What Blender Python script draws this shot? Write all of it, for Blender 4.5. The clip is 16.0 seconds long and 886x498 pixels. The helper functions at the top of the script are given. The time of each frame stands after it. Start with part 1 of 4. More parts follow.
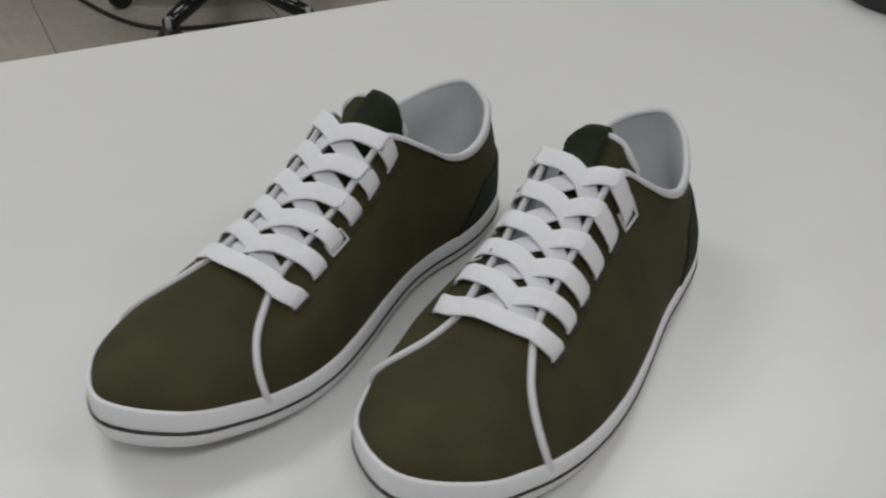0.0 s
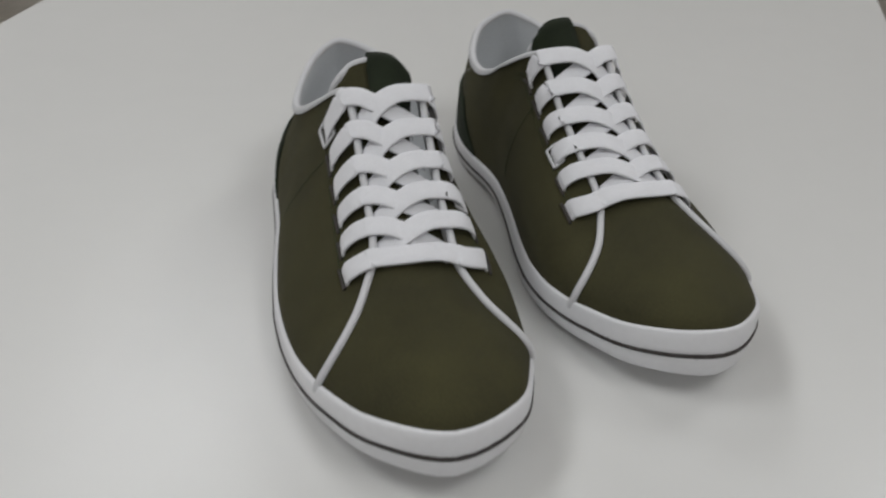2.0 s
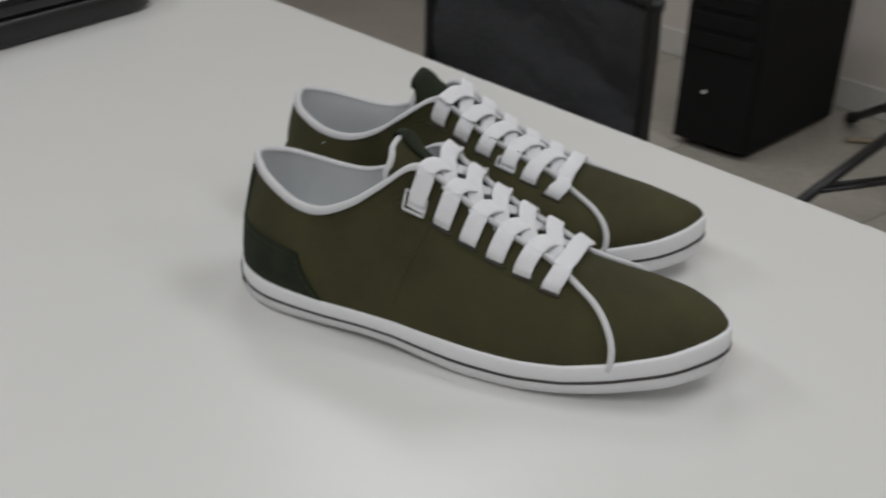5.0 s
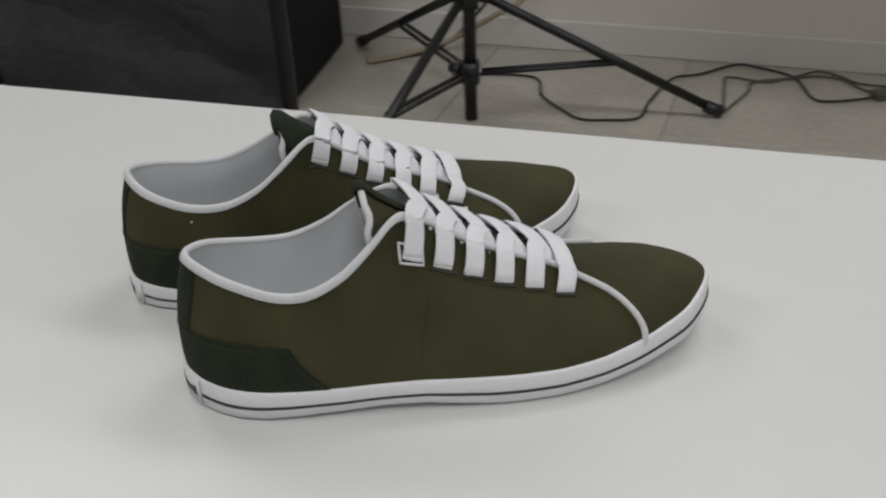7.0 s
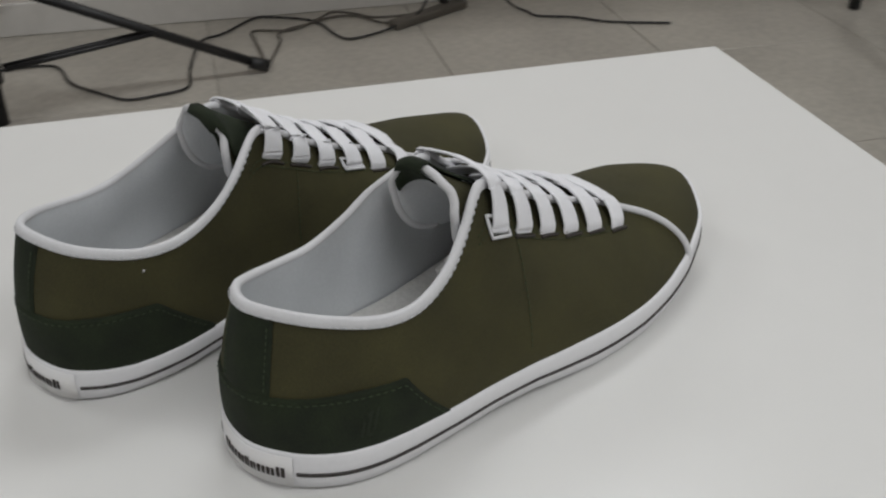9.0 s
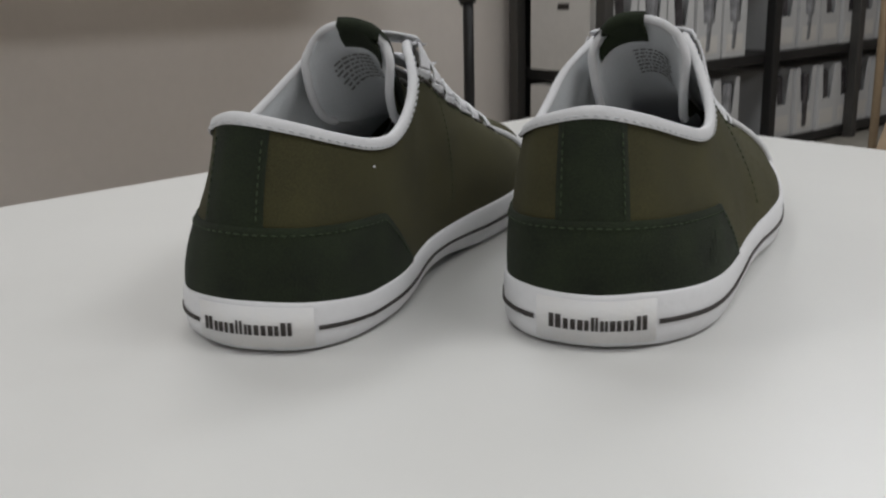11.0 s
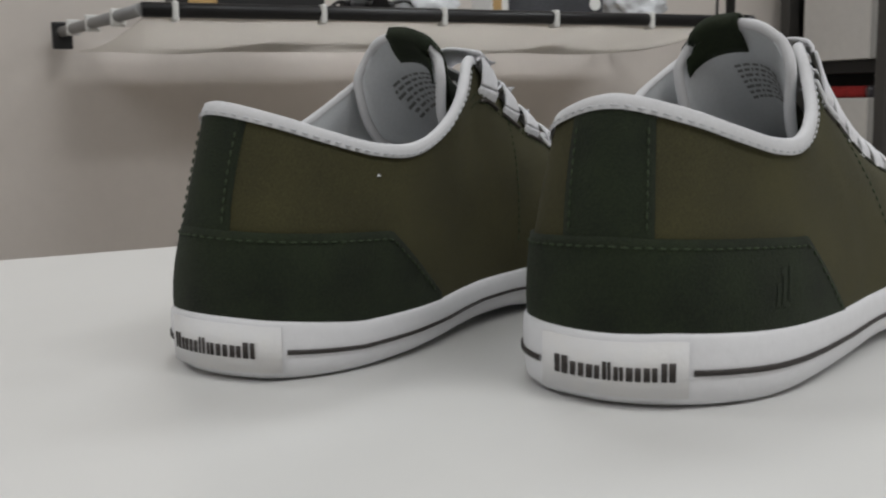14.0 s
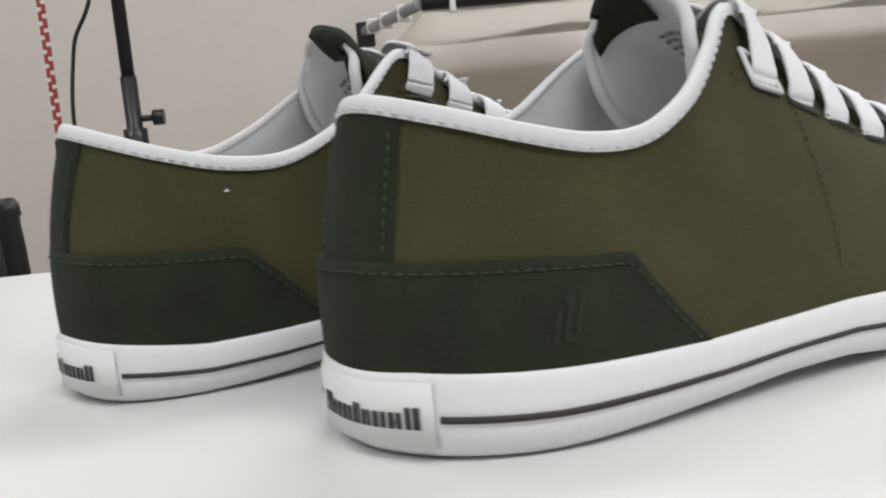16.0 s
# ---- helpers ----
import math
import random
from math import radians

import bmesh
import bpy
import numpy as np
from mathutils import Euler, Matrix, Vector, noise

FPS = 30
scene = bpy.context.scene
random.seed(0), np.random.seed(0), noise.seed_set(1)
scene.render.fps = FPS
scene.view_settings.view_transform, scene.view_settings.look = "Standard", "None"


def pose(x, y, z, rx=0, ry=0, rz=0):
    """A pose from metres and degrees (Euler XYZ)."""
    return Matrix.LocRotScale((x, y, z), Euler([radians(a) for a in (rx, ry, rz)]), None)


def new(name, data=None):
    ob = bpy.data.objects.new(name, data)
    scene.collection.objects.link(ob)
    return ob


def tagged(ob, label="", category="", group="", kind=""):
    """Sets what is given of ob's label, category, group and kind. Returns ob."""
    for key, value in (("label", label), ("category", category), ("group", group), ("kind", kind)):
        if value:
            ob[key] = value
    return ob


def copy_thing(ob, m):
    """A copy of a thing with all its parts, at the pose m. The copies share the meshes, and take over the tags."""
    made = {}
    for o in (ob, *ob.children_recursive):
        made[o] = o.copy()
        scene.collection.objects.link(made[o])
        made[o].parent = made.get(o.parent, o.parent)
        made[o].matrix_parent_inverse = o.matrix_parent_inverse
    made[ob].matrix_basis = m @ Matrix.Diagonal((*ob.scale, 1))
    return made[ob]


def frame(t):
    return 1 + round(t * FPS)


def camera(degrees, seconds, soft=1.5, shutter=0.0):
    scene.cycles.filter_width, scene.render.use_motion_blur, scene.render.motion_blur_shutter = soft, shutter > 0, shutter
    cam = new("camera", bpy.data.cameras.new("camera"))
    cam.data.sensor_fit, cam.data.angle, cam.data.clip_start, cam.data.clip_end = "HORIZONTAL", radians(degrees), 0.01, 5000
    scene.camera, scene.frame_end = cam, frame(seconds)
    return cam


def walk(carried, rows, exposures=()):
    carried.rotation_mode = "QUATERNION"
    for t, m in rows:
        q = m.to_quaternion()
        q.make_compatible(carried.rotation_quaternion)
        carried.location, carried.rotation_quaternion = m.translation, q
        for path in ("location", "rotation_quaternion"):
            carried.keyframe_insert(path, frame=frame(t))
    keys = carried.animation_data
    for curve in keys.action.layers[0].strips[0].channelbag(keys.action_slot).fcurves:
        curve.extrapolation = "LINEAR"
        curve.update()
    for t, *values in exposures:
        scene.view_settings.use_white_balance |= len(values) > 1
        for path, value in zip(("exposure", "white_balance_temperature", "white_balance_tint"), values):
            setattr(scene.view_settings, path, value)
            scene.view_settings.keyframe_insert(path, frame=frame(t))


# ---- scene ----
cam = camera(46.95, 16.0, soft=2.2, shutter=0.4)
walk(cam, [
    (0.0, pose(-0.2806, 0.4822, 1.0763, 55.75, -2.28, -147.36)),
    (0.5, pose(-0.1976, 0.5280, 1.0918, 53.49, -3.23, -154.84)),
    (1.0, pose(-0.0549, 0.5870, 1.0734, 55.99, -5.66, -172.78)),
    (1.5, pose(0.0462, 0.5996, 1.0539, 57.18, -5.69, 175.02)),
    (2.0, pose(0.0945, 0.5506, 1.0285, 58.10, -2.76, 164.92)),
    (2.5, pose(0.1371, 0.5035, 1.0252, 56.64, -2.81, 153.61)),
    (3.0, pose(0.1707, 0.5116, 1.0456, 57.40, -2.77, 149.59)),
    (5.3, pose(0.4940, 0.2800, 1.0430, 64.56, -1.75, 103.57)),
    (5.5, pose(0.4957, 0.2614, 1.0654, 64.73, -1.75, 97.84)),
    (6.0, pose(0.5051, 0.2273, 1.0928, 63.42, -0.24, 93.00)),
    (6.5, pose(0.4818, 0.1591, 1.0739, 61.41, 2.03, 88.30)),
    (7.0, pose(0.4613, 0.0520, 1.0749, 60.13, 1.90, 78.60)),
    (7.5, pose(0.4474, -0.0435, 1.0813, 60.69, 0.66, 69.56)),
    (8.0, pose(0.3986, -0.0878, 1.0509, 59.29, 1.97, 63.00)),
    (8.2, pose(0.3704, -0.0982, 1.0513, 58.31, 1.67, 60.29)),
    (10.3, pose(0.1202, -0.2832, 0.9464, 66.52, 1.55, 22.36)),
    (10.5, pose(0.0931, -0.2962, 0.9203, 68.82, 2.53, 21.23)),
    (11.0, pose(0.0624, -0.3275, 0.8682, 74.33, 1.21, 19.22)),
    (11.5, pose(0.0499, -0.3282, 0.8285, 80.75, 1.82, 17.40)),
    (12.0, pose(0.0423, -0.3204, 0.8197, 80.59, 2.84, 17.37)),
    (12.5, pose(0.0461, -0.3126, 0.8222, 80.85, 3.19, 16.79)),
    (13.0, pose(0.0565, -0.3068, 0.8226, 80.64, 4.05, 21.98)),
    (13.5, pose(0.0907, -0.2799, 0.8221, 80.33, 3.30, 28.27)),
    (14.0, pose(0.1166, -0.2438, 0.8211, 81.73, 1.03, 34.93)),
    (14.5, pose(0.1375, -0.2195, 0.8217, 81.89, 1.81, 38.39)),
    (15.0, pose(0.1554, -0.1859, 0.8208, 82.16, 2.93, 43.28)),
    (15.5, pose(0.1793, -0.1487, 0.8214, 82.32, 4.77, 50.96)),
    (16.0, pose(0.2016, -0.1166, 0.8202, 81.47, 5.20, 54.62)),
], exposures=((0, -0.17), (1.0, -0.16), (2.0, -0.21), (3.2, -0.20), (5.3, -0.12), (6.0, -0.04), (8.2, -0.02), (10.4, 0.0), (11.0, 0.11), (11.5, 0.04), (12.0, 0.19), (12.5, 0.17), (13.5, 0.19), (14.0, 0.17), (14.5, 0.52), (15.0, 0.64), (16.0, 0.75)))

# ---- room axes: wall_direction runs along the long wall, room_normal points away from it ----
TURN = 60.0
ROOM = Matrix.Rotation(radians(TURN - 90), 4, "Z")   # local x: away from the wall, local y: along it
GROUND = 0.15                                         # height of the floor
TOP = 0.74                                            # height of the table top


def room(n, u, z=0.0):
    """A place from metres off the room's axes."""
    return ROOM @ Vector((n, u, z))


# ---- world and lamps ----
world = bpy.data.worlds.new("world")
scene.world = world
world.use_nodes = True
world.node_tree.nodes["Background"].inputs[0].default_value = (0.80, 0.82, 0.86, 1)
world.node_tree.nodes["Background"].inputs[1].default_value = 0.08
LAMPS = [(-1.3, -1.6), (-1.3, 0.6), (-1.3, 2.8), (1.1, -1.6), (1.1, 0.6), (1.1, 2.8)]
for n_at, u_at in LAMPS:
    lamp = bpy.data.lights.new("ceiling_lamp", "AREA")
    lamp.shape, lamp.size, lamp.size_y, lamp.energy = "RECTANGLE", 0.47, 0.99, 11.6
    lamp.energy *= (1.15 if n_at > 0 else 0.95) * (0.90 if u_at < -1 else 1.03)
    lamp.color = (0.965, 0.985, 1.0)
    ob = new("ceiling_lamp", lamp)
    ob.matrix_world = Matrix.Translation(room(0.052 + 0.86 * n_at, 0.04 + 0.86 * u_at, 2.40)) @ ROOM


# ---- materials ----
def material(name, colour, rough=0.7, metal=0.0, spread=0.15, scale=60.0, bump=0.1, bump_scale=None, second=None, coarse=6.0,
             weave=0.0, random_tone=0.0, sheen=0.0, bump_depth=0.002):
    m = bpy.data.materials.new(name)
    m.use_nodes = True
    nt = m.node_tree
    bsdf = nt.nodes["Principled BSDF"]
    bsdf.inputs["Roughness"].default_value, bsdf.inputs["Metallic"].default_value = rough, metal
    if sheen:
        bsdf.inputs["Sheen Weight"].default_value = sheen
        bsdf.inputs["Sheen Roughness"].default_value = 0.6
    coord = nt.nodes.new("ShaderNodeTexCoord")

    def noise_tex(size, detail=4.0):
        n = nt.nodes.new("ShaderNodeTexNoise")
        n.inputs["Scale"].default_value, n.inputs["Detail"].default_value = size, detail
        nt.links.new(coord.outputs["Object"], n.inputs["Vector"])
        return n
    fine, wide = noise_tex(scale), noise_tex(coarse)
    add = nt.nodes.new("ShaderNodeMath")
    add.operation = "ADD"
    nt.links.new(fine.outputs["Fac"], add.inputs[0])
    nt.links.new(wide.outputs["Fac"], add.inputs[1])
    ramp = nt.nodes.new("ShaderNodeValToRGB")
    dark = [c * (1 - spread) for c in colour]
    light = [min(1.0, c * (1 + spread)) for c in (second or colour)]
    half = nt.nodes.new("ShaderNodeMath")
    half.operation = "MULTIPLY"
    half.inputs[1].default_value = 0.5
    nt.links.new(add.outputs[0], half.inputs[0])
    ramp.color_ramp.elements[0].position, ramp.color_ramp.elements[1].position = 0.32, 0.68
    ramp.color_ramp.elements[0].color, ramp.color_ramp.elements[1].color = (*dark, 1), (*light, 1)
    nt.links.new(half.outputs[0], ramp.inputs[0])
    out = ramp.outputs[0]
    if random_tone:
        info = nt.nodes.new("ShaderNodeObjectInfo")
        hsv = nt.nodes.new("ShaderNodeHueSaturation")
        mapr = nt.nodes.new("ShaderNodeMapRange")
        mapr.inputs["To Min"].default_value, mapr.inputs["To Max"].default_value = 1 - random_tone, 1 + random_tone
        nt.links.new(info.outputs["Random"], mapr.inputs["Value"])
        nt.links.new(mapr.outputs[0], hsv.inputs["Value"])
        nt.links.new(out, hsv.inputs["Color"])
        out = hsv.outputs[0]
    nt.links.new(out, bsdf.inputs["Base Color"])
    height = None
    if weave:
        def wave(axis):
            w = nt.nodes.new("ShaderNodeTexWave")
            w.bands_direction = axis
            w.inputs["Scale"].default_value, w.inputs["Distortion"].default_value = weave, 0.6
            nt.links.new(coord.outputs["Object"], w.inputs["Vector"])
            return w
        mix = nt.nodes.new("ShaderNodeMath")
        mix.operation = "ADD"
        nt.links.new(wave("Y").outputs["Fac"], mix.inputs[0])
        nt.links.new(wave("Z").outputs["Fac"], mix.inputs[1])
        height = mix.outputs[0]
    elif bump:
        height = noise_tex(bump_scale or scale * 2, 6.0).outputs["Fac"]
    if height and bump:
        b = nt.nodes.new("ShaderNodeBump")
        b.inputs["Strength"].default_value, b.inputs["Distance"].default_value = bump, bump_depth
        nt.links.new(height, b.inputs["Height"])
        nt.links.new(b.outputs[0], bsdf.inputs["Normal"])
    return m


CANVAS = material("olive_canvas", (0.0362, 0.0330, 0.0100), 0.92, spread=0.32, scale=1500, coarse=25, weave=900, bump=0.25, second=(0.0445, 0.0408, 0.0126), bump_depth=0.0006)
SUEDE = material("green_suede", (0.0066, 0.0110, 0.0037), 0.97, spread=0.45, scale=1300, coarse=60, bump=0.5, bump_scale=1500, second=(0.0108, 0.0175, 0.0058), bump_depth=0.0008)
RUBBER = material("white_rubber", (0.77, 0.77, 0.79), 0.5, spread=0.03, scale=300, coarse=20, bump=0.06, bump_scale=700)
SUEDE_PRESSED = material("pressed_suede", (0.0105, 0.0175, 0.0062), 0.85, spread=0.3, scale=900, coarse=60, bump=0.2, bump_scale=1500, bump_depth=0.0004)
RUBBER_DIRTY = material("scuffed_white_rubber", (0.75, 0.75, 0.765), 0.52, second=(0.72, 0.705, 0.69), spread=0.05, scale=140, coarse=45, bump=0.1, bump_scale=500)
INK_AND_HOLE_SHADE = material("dark_brown_ink_and_hole_shade", (0.030, 0.024, 0.021), 0.6, spread=0.2, scale=500, bump=0)
WHITE_TAPE = material("white_binding_tape", (0.63, 0.63, 0.645), 0.85, spread=0.05, scale=900, coarse=80, bump=0.2, bump_scale=1800, bump_depth=0.0005)
LACE = material("white_cotton_lace", (0.83, 0.83, 0.86), 0.9, spread=0.05, scale=1200, coarse=100, weave=1300, bump=0.35, bump_depth=0.0005)
LINING = material("pale_grey_lining", (0.66, 0.68, 0.70), 0.9, spread=0.06, scale=800, coarse=40, bump=0.2, bump_scale=1500, bump_depth=0.0005)
INSOLE = material("grey_insole", (0.58, 0.57, 0.55), 0.9, spread=0.15, scale=500, coarse=60, bump=0.2)
STITCH = material("green_thread", (0.030, 0.048, 0.019), 0.8, spread=0.2, scale=900, bump=0)
STITCH_WHITE = material("grey_thread", (0.55, 0.56, 0.58), 0.8, spread=0.1, scale=900, bump=0)
PRINT = material("grey_print", (0.22, 0.22, 0.22), 0.8, spread=0.2, scale=900, bump=0)
PAPER = material("crumpled_tissue", (0.6, 0.59, 0.57), 0.85, spread=0.08, scale=120, coarse=30, bump=0.5, bump_scale=90)
TABLE_WHITE = material("white_laminate", (0.69, 0.685, 0.67), 0.32, spread=0.012, scale=40, coarse=3, bump=0.015, bump_scale=900, bump_depth=0.0003)
EDGE_WHITE = material("white_edge_band", (0.74, 0.73, 0.71), 0.4, spread=0.03, scale=60, bump=0.02)
STEEL_GREY = material("grey_painted_steel", (0.30, 0.30, 0.30), 0.45, metal=0.2, spread=0.1, scale=80, bump=0.03)
WALL = material("cream_wall_paint", (0.64, 0.59, 0.55), 0.85, spread=0.025, scale=35, coarse=1.2, bump=0.06, bump_scale=220)
WALL_WHITE = material("white_ceiling_paint", (0.78, 0.77, 0.75), 0.9, spread=0.02, scale=30, coarse=1.5, bump=0.05, bump_scale=200)
SKIRT = material("white_skirting_paint", (0.62, 0.60, 0.57), 0.5, spread=0.04, scale=40, coarse=3, bump=0.03)
FLOOR = material("beige_floor_tile", (0.37, 0.345, 0.305), 0.38, spread=0.12, scale=45, coarse=3, bump=0.04, bump_scale=120, second=(0.40, 0.375, 0.33), random_tone=0.05)
GROUT = material("grey_grout", (0.335, 0.312, 0.275), 0.9, spread=0.2, scale=90, bump=0.2)
BLACK_METAL = material("black_painted_metal", (0.012, 0.012, 0.013), 0.42, metal=0.1, spread=0.3, scale=120, bump=0.04)
BLACK_PLASTIC = material("black_plastic", (0.010, 0.010, 0.011), 0.38, spread=0.3, scale=150, bump=0.05)
BLACK_MATTE = material("matt_black_steel", (0.0050, 0.0050, 0.0054), 0.8, spread=0.3, scale=150, bump=0.05)
BLACK_MATTE.node_tree.nodes["Principled BSDF"].inputs["Specular IOR Level"].default_value = 0.25
BLACK_GLOSS = material("glossy_black_plastic", (0.006, 0.006, 0.007), 0.12, spread=0.3, scale=60, bump=0)
DARK_FABRIC = material("dark_grey_fabric", (0.030, 0.032, 0.037), 0.62, spread=0.3, scale=160, coarse=9, weave=420, bump=0.3, second=(0.046, 0.048, 0.055))
CABLE_BLACK = material("black_cable_rubber", (0.012, 0.012, 0.012), 0.55, spread=0.2, scale=100, bump=0)
CABLE_GREY = material("grey_brown_cable", (0.085, 0.075, 0.062), 0.55, spread=0.1, scale=100, bump=0)
CABLE_TAN = material("tan_cable_rubber", (0.30, 0.25, 0.18), 0.55, spread=0.1, scale=100, bump=0)
SOCKET = material("white_socket_plastic", (0.70, 0.69, 0.67), 0.35, spread=0.03, scale=80, bump=0)
SHEET = material("white_plastic_sheet", (0.72, 0.68, 0.62), 0.55, spread=0.03, scale=20, coarse=3, bump=0.03)
CLIP = material("pale_plastic_clip", (0.7, 0.7, 0.68), 0.4, spread=0.05, scale=80, bump=0)
BIN_WHITE = material("white_card_bin", (0.54, 0.54, 0.545), 0.7, spread=0.05, scale=60, coarse=8, bump=0.05, random_tone=0.06)
BOX_WHITE = material("white_cardboard", (0.62, 0.60, 0.575), 0.75, spread=0.04, scale=40, coarse=5, bump=0.05)
SHELF_AND_SHADE_DARK = material("dark_steel_shelf_and_shade", (0.019, 0.018, 0.018), 0.5, metal=0.2, spread=0.2, scale=90, bump=0.04)
SHELF_GREY = material("grey_steel_upright", (0.062, 0.059, 0.056), 0.5, metal=0.2, spread=0.15, scale=90, bump=0.04)
RED = material("red_cloth", (0.30, 0.018, 0.016), 0.85, spread=0.3, scale=120, bump=0.2)
BLUE = material("blue_card", (0.03, 0.07, 0.2), 0.6, spread=0.2, scale=90, bump=0)
DARK_GOODS = material("dark_mixed_goods", (0.016, 0.015, 0.017), 0.3, spread=0.7, scale=45, coarse=14, bump=0.3, second=(0.055, 0.05, 0.055))
PALE_GOODS = material("pale_mixed_goods", (0.20, 0.20, 0.21), 0.5, spread=0.5, scale=45, coarse=16, bump=0.3)
WOOD = material("pale_beech_wood", (0.36, 0.27, 0.18), 0.55, spread=0.15, scale=40, coarse=8, bump=0.06)
CARD = material("brown_cardboard", (0.42, 0.27, 0.11), 0.8, spread=0.12, scale=60, coarse=6, bump=0.08)
ROPE_RED = material("red_white_webbing", (0.35, 0.05, 0.05), 0.85, spread=0.2, scale=90, bump=0.2)
CLEAR = material("clear_plastic_film", (0.70, 0.72, 0.75), 0.15, spread=0.05, scale=30, coarse=12, bump=0.4, bump_scale=40, bump_depth=0.01)


# thin sheet lets light through
nt = SHEET.node_tree
see = nt.nodes.new("ShaderNodeBsdfTranslucent")
see.inputs["Color"].default_value = (0.62, 0.58, 0.53, 1)
blend = nt.nodes.new("ShaderNodeMixShader")
blend.inputs[0].default_value = 0.55
nt.links.new(nt.nodes["Principled BSDF"].outputs[0], blend.inputs[1])
nt.links.new(see.outputs[0], blend.inputs[2])
nt.links.new(blend.outputs[0], nt.nodes["Material Output"].inputs["Surface"])
GLASS = bpy.data.materials.new("clear_glass")
GLASS.use_nodes = True
pane = GLASS.node_tree.nodes["Principled BSDF"]
pane.inputs["Transmission Weight"].default_value, pane.inputs["Roughness"].default_value = 1.0, 0.04


# ---- mesh helpers ----
def part(name, verts, faces, mat, parent=None, label="", smooth=True, flip=False):
    me = bpy.data.meshes.new(name)
    if flip:
        faces = [tuple(reversed(f)) for f in faces]
    me.from_pydata([tuple(v) for v in verts], [], faces)
    me.materials.append(mat)
    if smooth:
        me.polygons.foreach_set("use_smooth", [True] * len(me.polygons))
    me.update()
    ob = new(name, me)
    if parent:
        ob.parent = parent
    if label:
        ob["label"] = label
    return ob


def from_bm(name, bm, mat, parent=None, label="", smooth=False):
    bmesh.ops.recalc_face_normals(bm, faces=bm.faces)
    me = bpy.data.meshes.new(name)
    bm.to_mesh(me)
    bm.free()
    me.materials.append(mat)
    if smooth:
        me.polygons.foreach_set("use_smooth", [True] * len(me.polygons))
    ob = new(name, me)
    if parent:
        ob.parent = parent
    if label:
        ob["label"] = label
    return ob


def add_box(bm, size, m=None, bevel=0.0, segments=2):
    r = bmesh.ops.create_cube(bm, size=1.0, matrix=(m or Matrix()) @ Matrix.Diagonal((*size, 1)))
    if bevel:
        es = list({e for v in r["verts"] for e in v.link_edges})
        bmesh.ops.bevel(bm, geom=es, offset=bevel, segments=segments, affect="EDGES", profile=0.5)


def box(name, size, m, mat, parent=None, bevel=0.003, label=""):
    bm = bmesh.new()
    add_box(bm, size, m, bevel)
    return from_bm(name, bm, mat, parent, label)


def rod(name, a, b, r, mat, parent=None, r2=None, sides=14, label=""):
    a, b = Vector(a), Vector(b)
    bm = bmesh.new()
    turn = (b - a).to_track_quat("Z", "Y").to_matrix().to_4x4()
    bmesh.ops.create_cone(bm, cap_ends=True, segments=sides, radius1=r, radius2=r if r2 is None else r2, depth=(b - a).length,
                          matrix=Matrix.Translation((a + b) / 2) @ turn)
    ob = from_bm(name, bm, mat, parent, label)
    for p in ob.data.polygons:
        p.use_smooth = len(p.vertices) == 4
    return ob


def spline(pts, n, closed=False):
    """Catmull-Rom points through pts."""
    p = np.array([tuple(q) for q in pts], float)
    k = len(p)
    out = []
    span = k if closed else k - 1
    for j in range(n):
        s = j * span / (n if closed else n - 1)
        i = min(int(s), span - 1)
        f = s - i
        if closed:
            a, b, c, d = p[(i - 1) % k], p[i % k], p[(i + 1) % k], p[(i + 2) % k]
        else:
            a, b, c, d = p[max(i - 1, 0)], p[i], p[i + 1], p[min(i + 2, k - 1)]
        out.append(0.5 * (2 * b + (c - a) * f + (2 * a - 5 * b + 4 * c - d) * f * f + (3 * b - a - 3 * c + d) * f ** 3))
    return np.array(out)


def tube_data(path, r, closed=False, sides=8):
    """Verts and faces of a round tube along path; r: one radius or one for each point."""
    path = np.asarray(path, float)
    k = len(path)
    rr = np.full(k, r) if np.isscalar(r) else np.asarray(r)
    tan = np.roll(path, -1, 0) - np.roll(path, 1, 0)
    if not closed:
        tan[0], tan[-1] = path[1] - path[0], path[-1] - path[-2]
    tan /= np.maximum(np.linalg.norm(tan, axis=1), 1e-9)[:, None]
    up = np.array([0.0, 0.0, 1.0])
    if abs(tan[0] @ up) > 0.9:
        up = np.array([1.0, 0.0, 0.0])
    verts, faces = [], []
    for i in range(k):
        a = np.cross(tan[i], up)
        a /= max(np.linalg.norm(a), 1e-9)
        up = np.cross(a, tan[i])
        for j in range(sides):
            t = 2 * math.pi * j / sides
            verts.append(path[i] + rr[i] * (math.cos(t) * a + math.sin(t) * up))
    for i in range(k if closed else k - 1):
        for j in range(sides):
            i2, j2 = (i + 1) % k, (j + 1) % sides
            faces.append((i * sides + j, i * sides + j2, i2 * sides + j2, i2 * sides + j))
    if not closed:
        faces.append(tuple(range(sides)))
        faces.append(tuple(reversed(range((k - 1) * sides, k * sides))))
    return verts, faces


def tube(name, path, r, mat, parent=None, closed=False, sides=8, label="", sgn=1):
    v, f = tube_data(path, r, closed, sides)
    v = [(q[0] * sgn, q[1], q[2]) for q in v]
    return part(name, v, f, mat, parent, label, flip=sgn > 0)


def thing(name, m, label, category, group="", kind=""):
    ob = new(name)
    ob.matrix_world = m
    return tagged(ob, label, category, group, kind)


# ---- the room ----
def slab(name, n0, n1, u0, u1, z0, z1, mat, bevel=0.0):
    bm = bmesh.new()
    add_box(bm, (n1 - n0, u1 - u0, z1 - z0), Matrix.Translation(((n0 + n1) / 2, (u0 + u1) / 2, (z0 + z1) / 2)), bevel)
    ob = from_bm(name, bm, mat)
    ob.matrix_world = ROOM
    return tagged(ob, kind="structure")


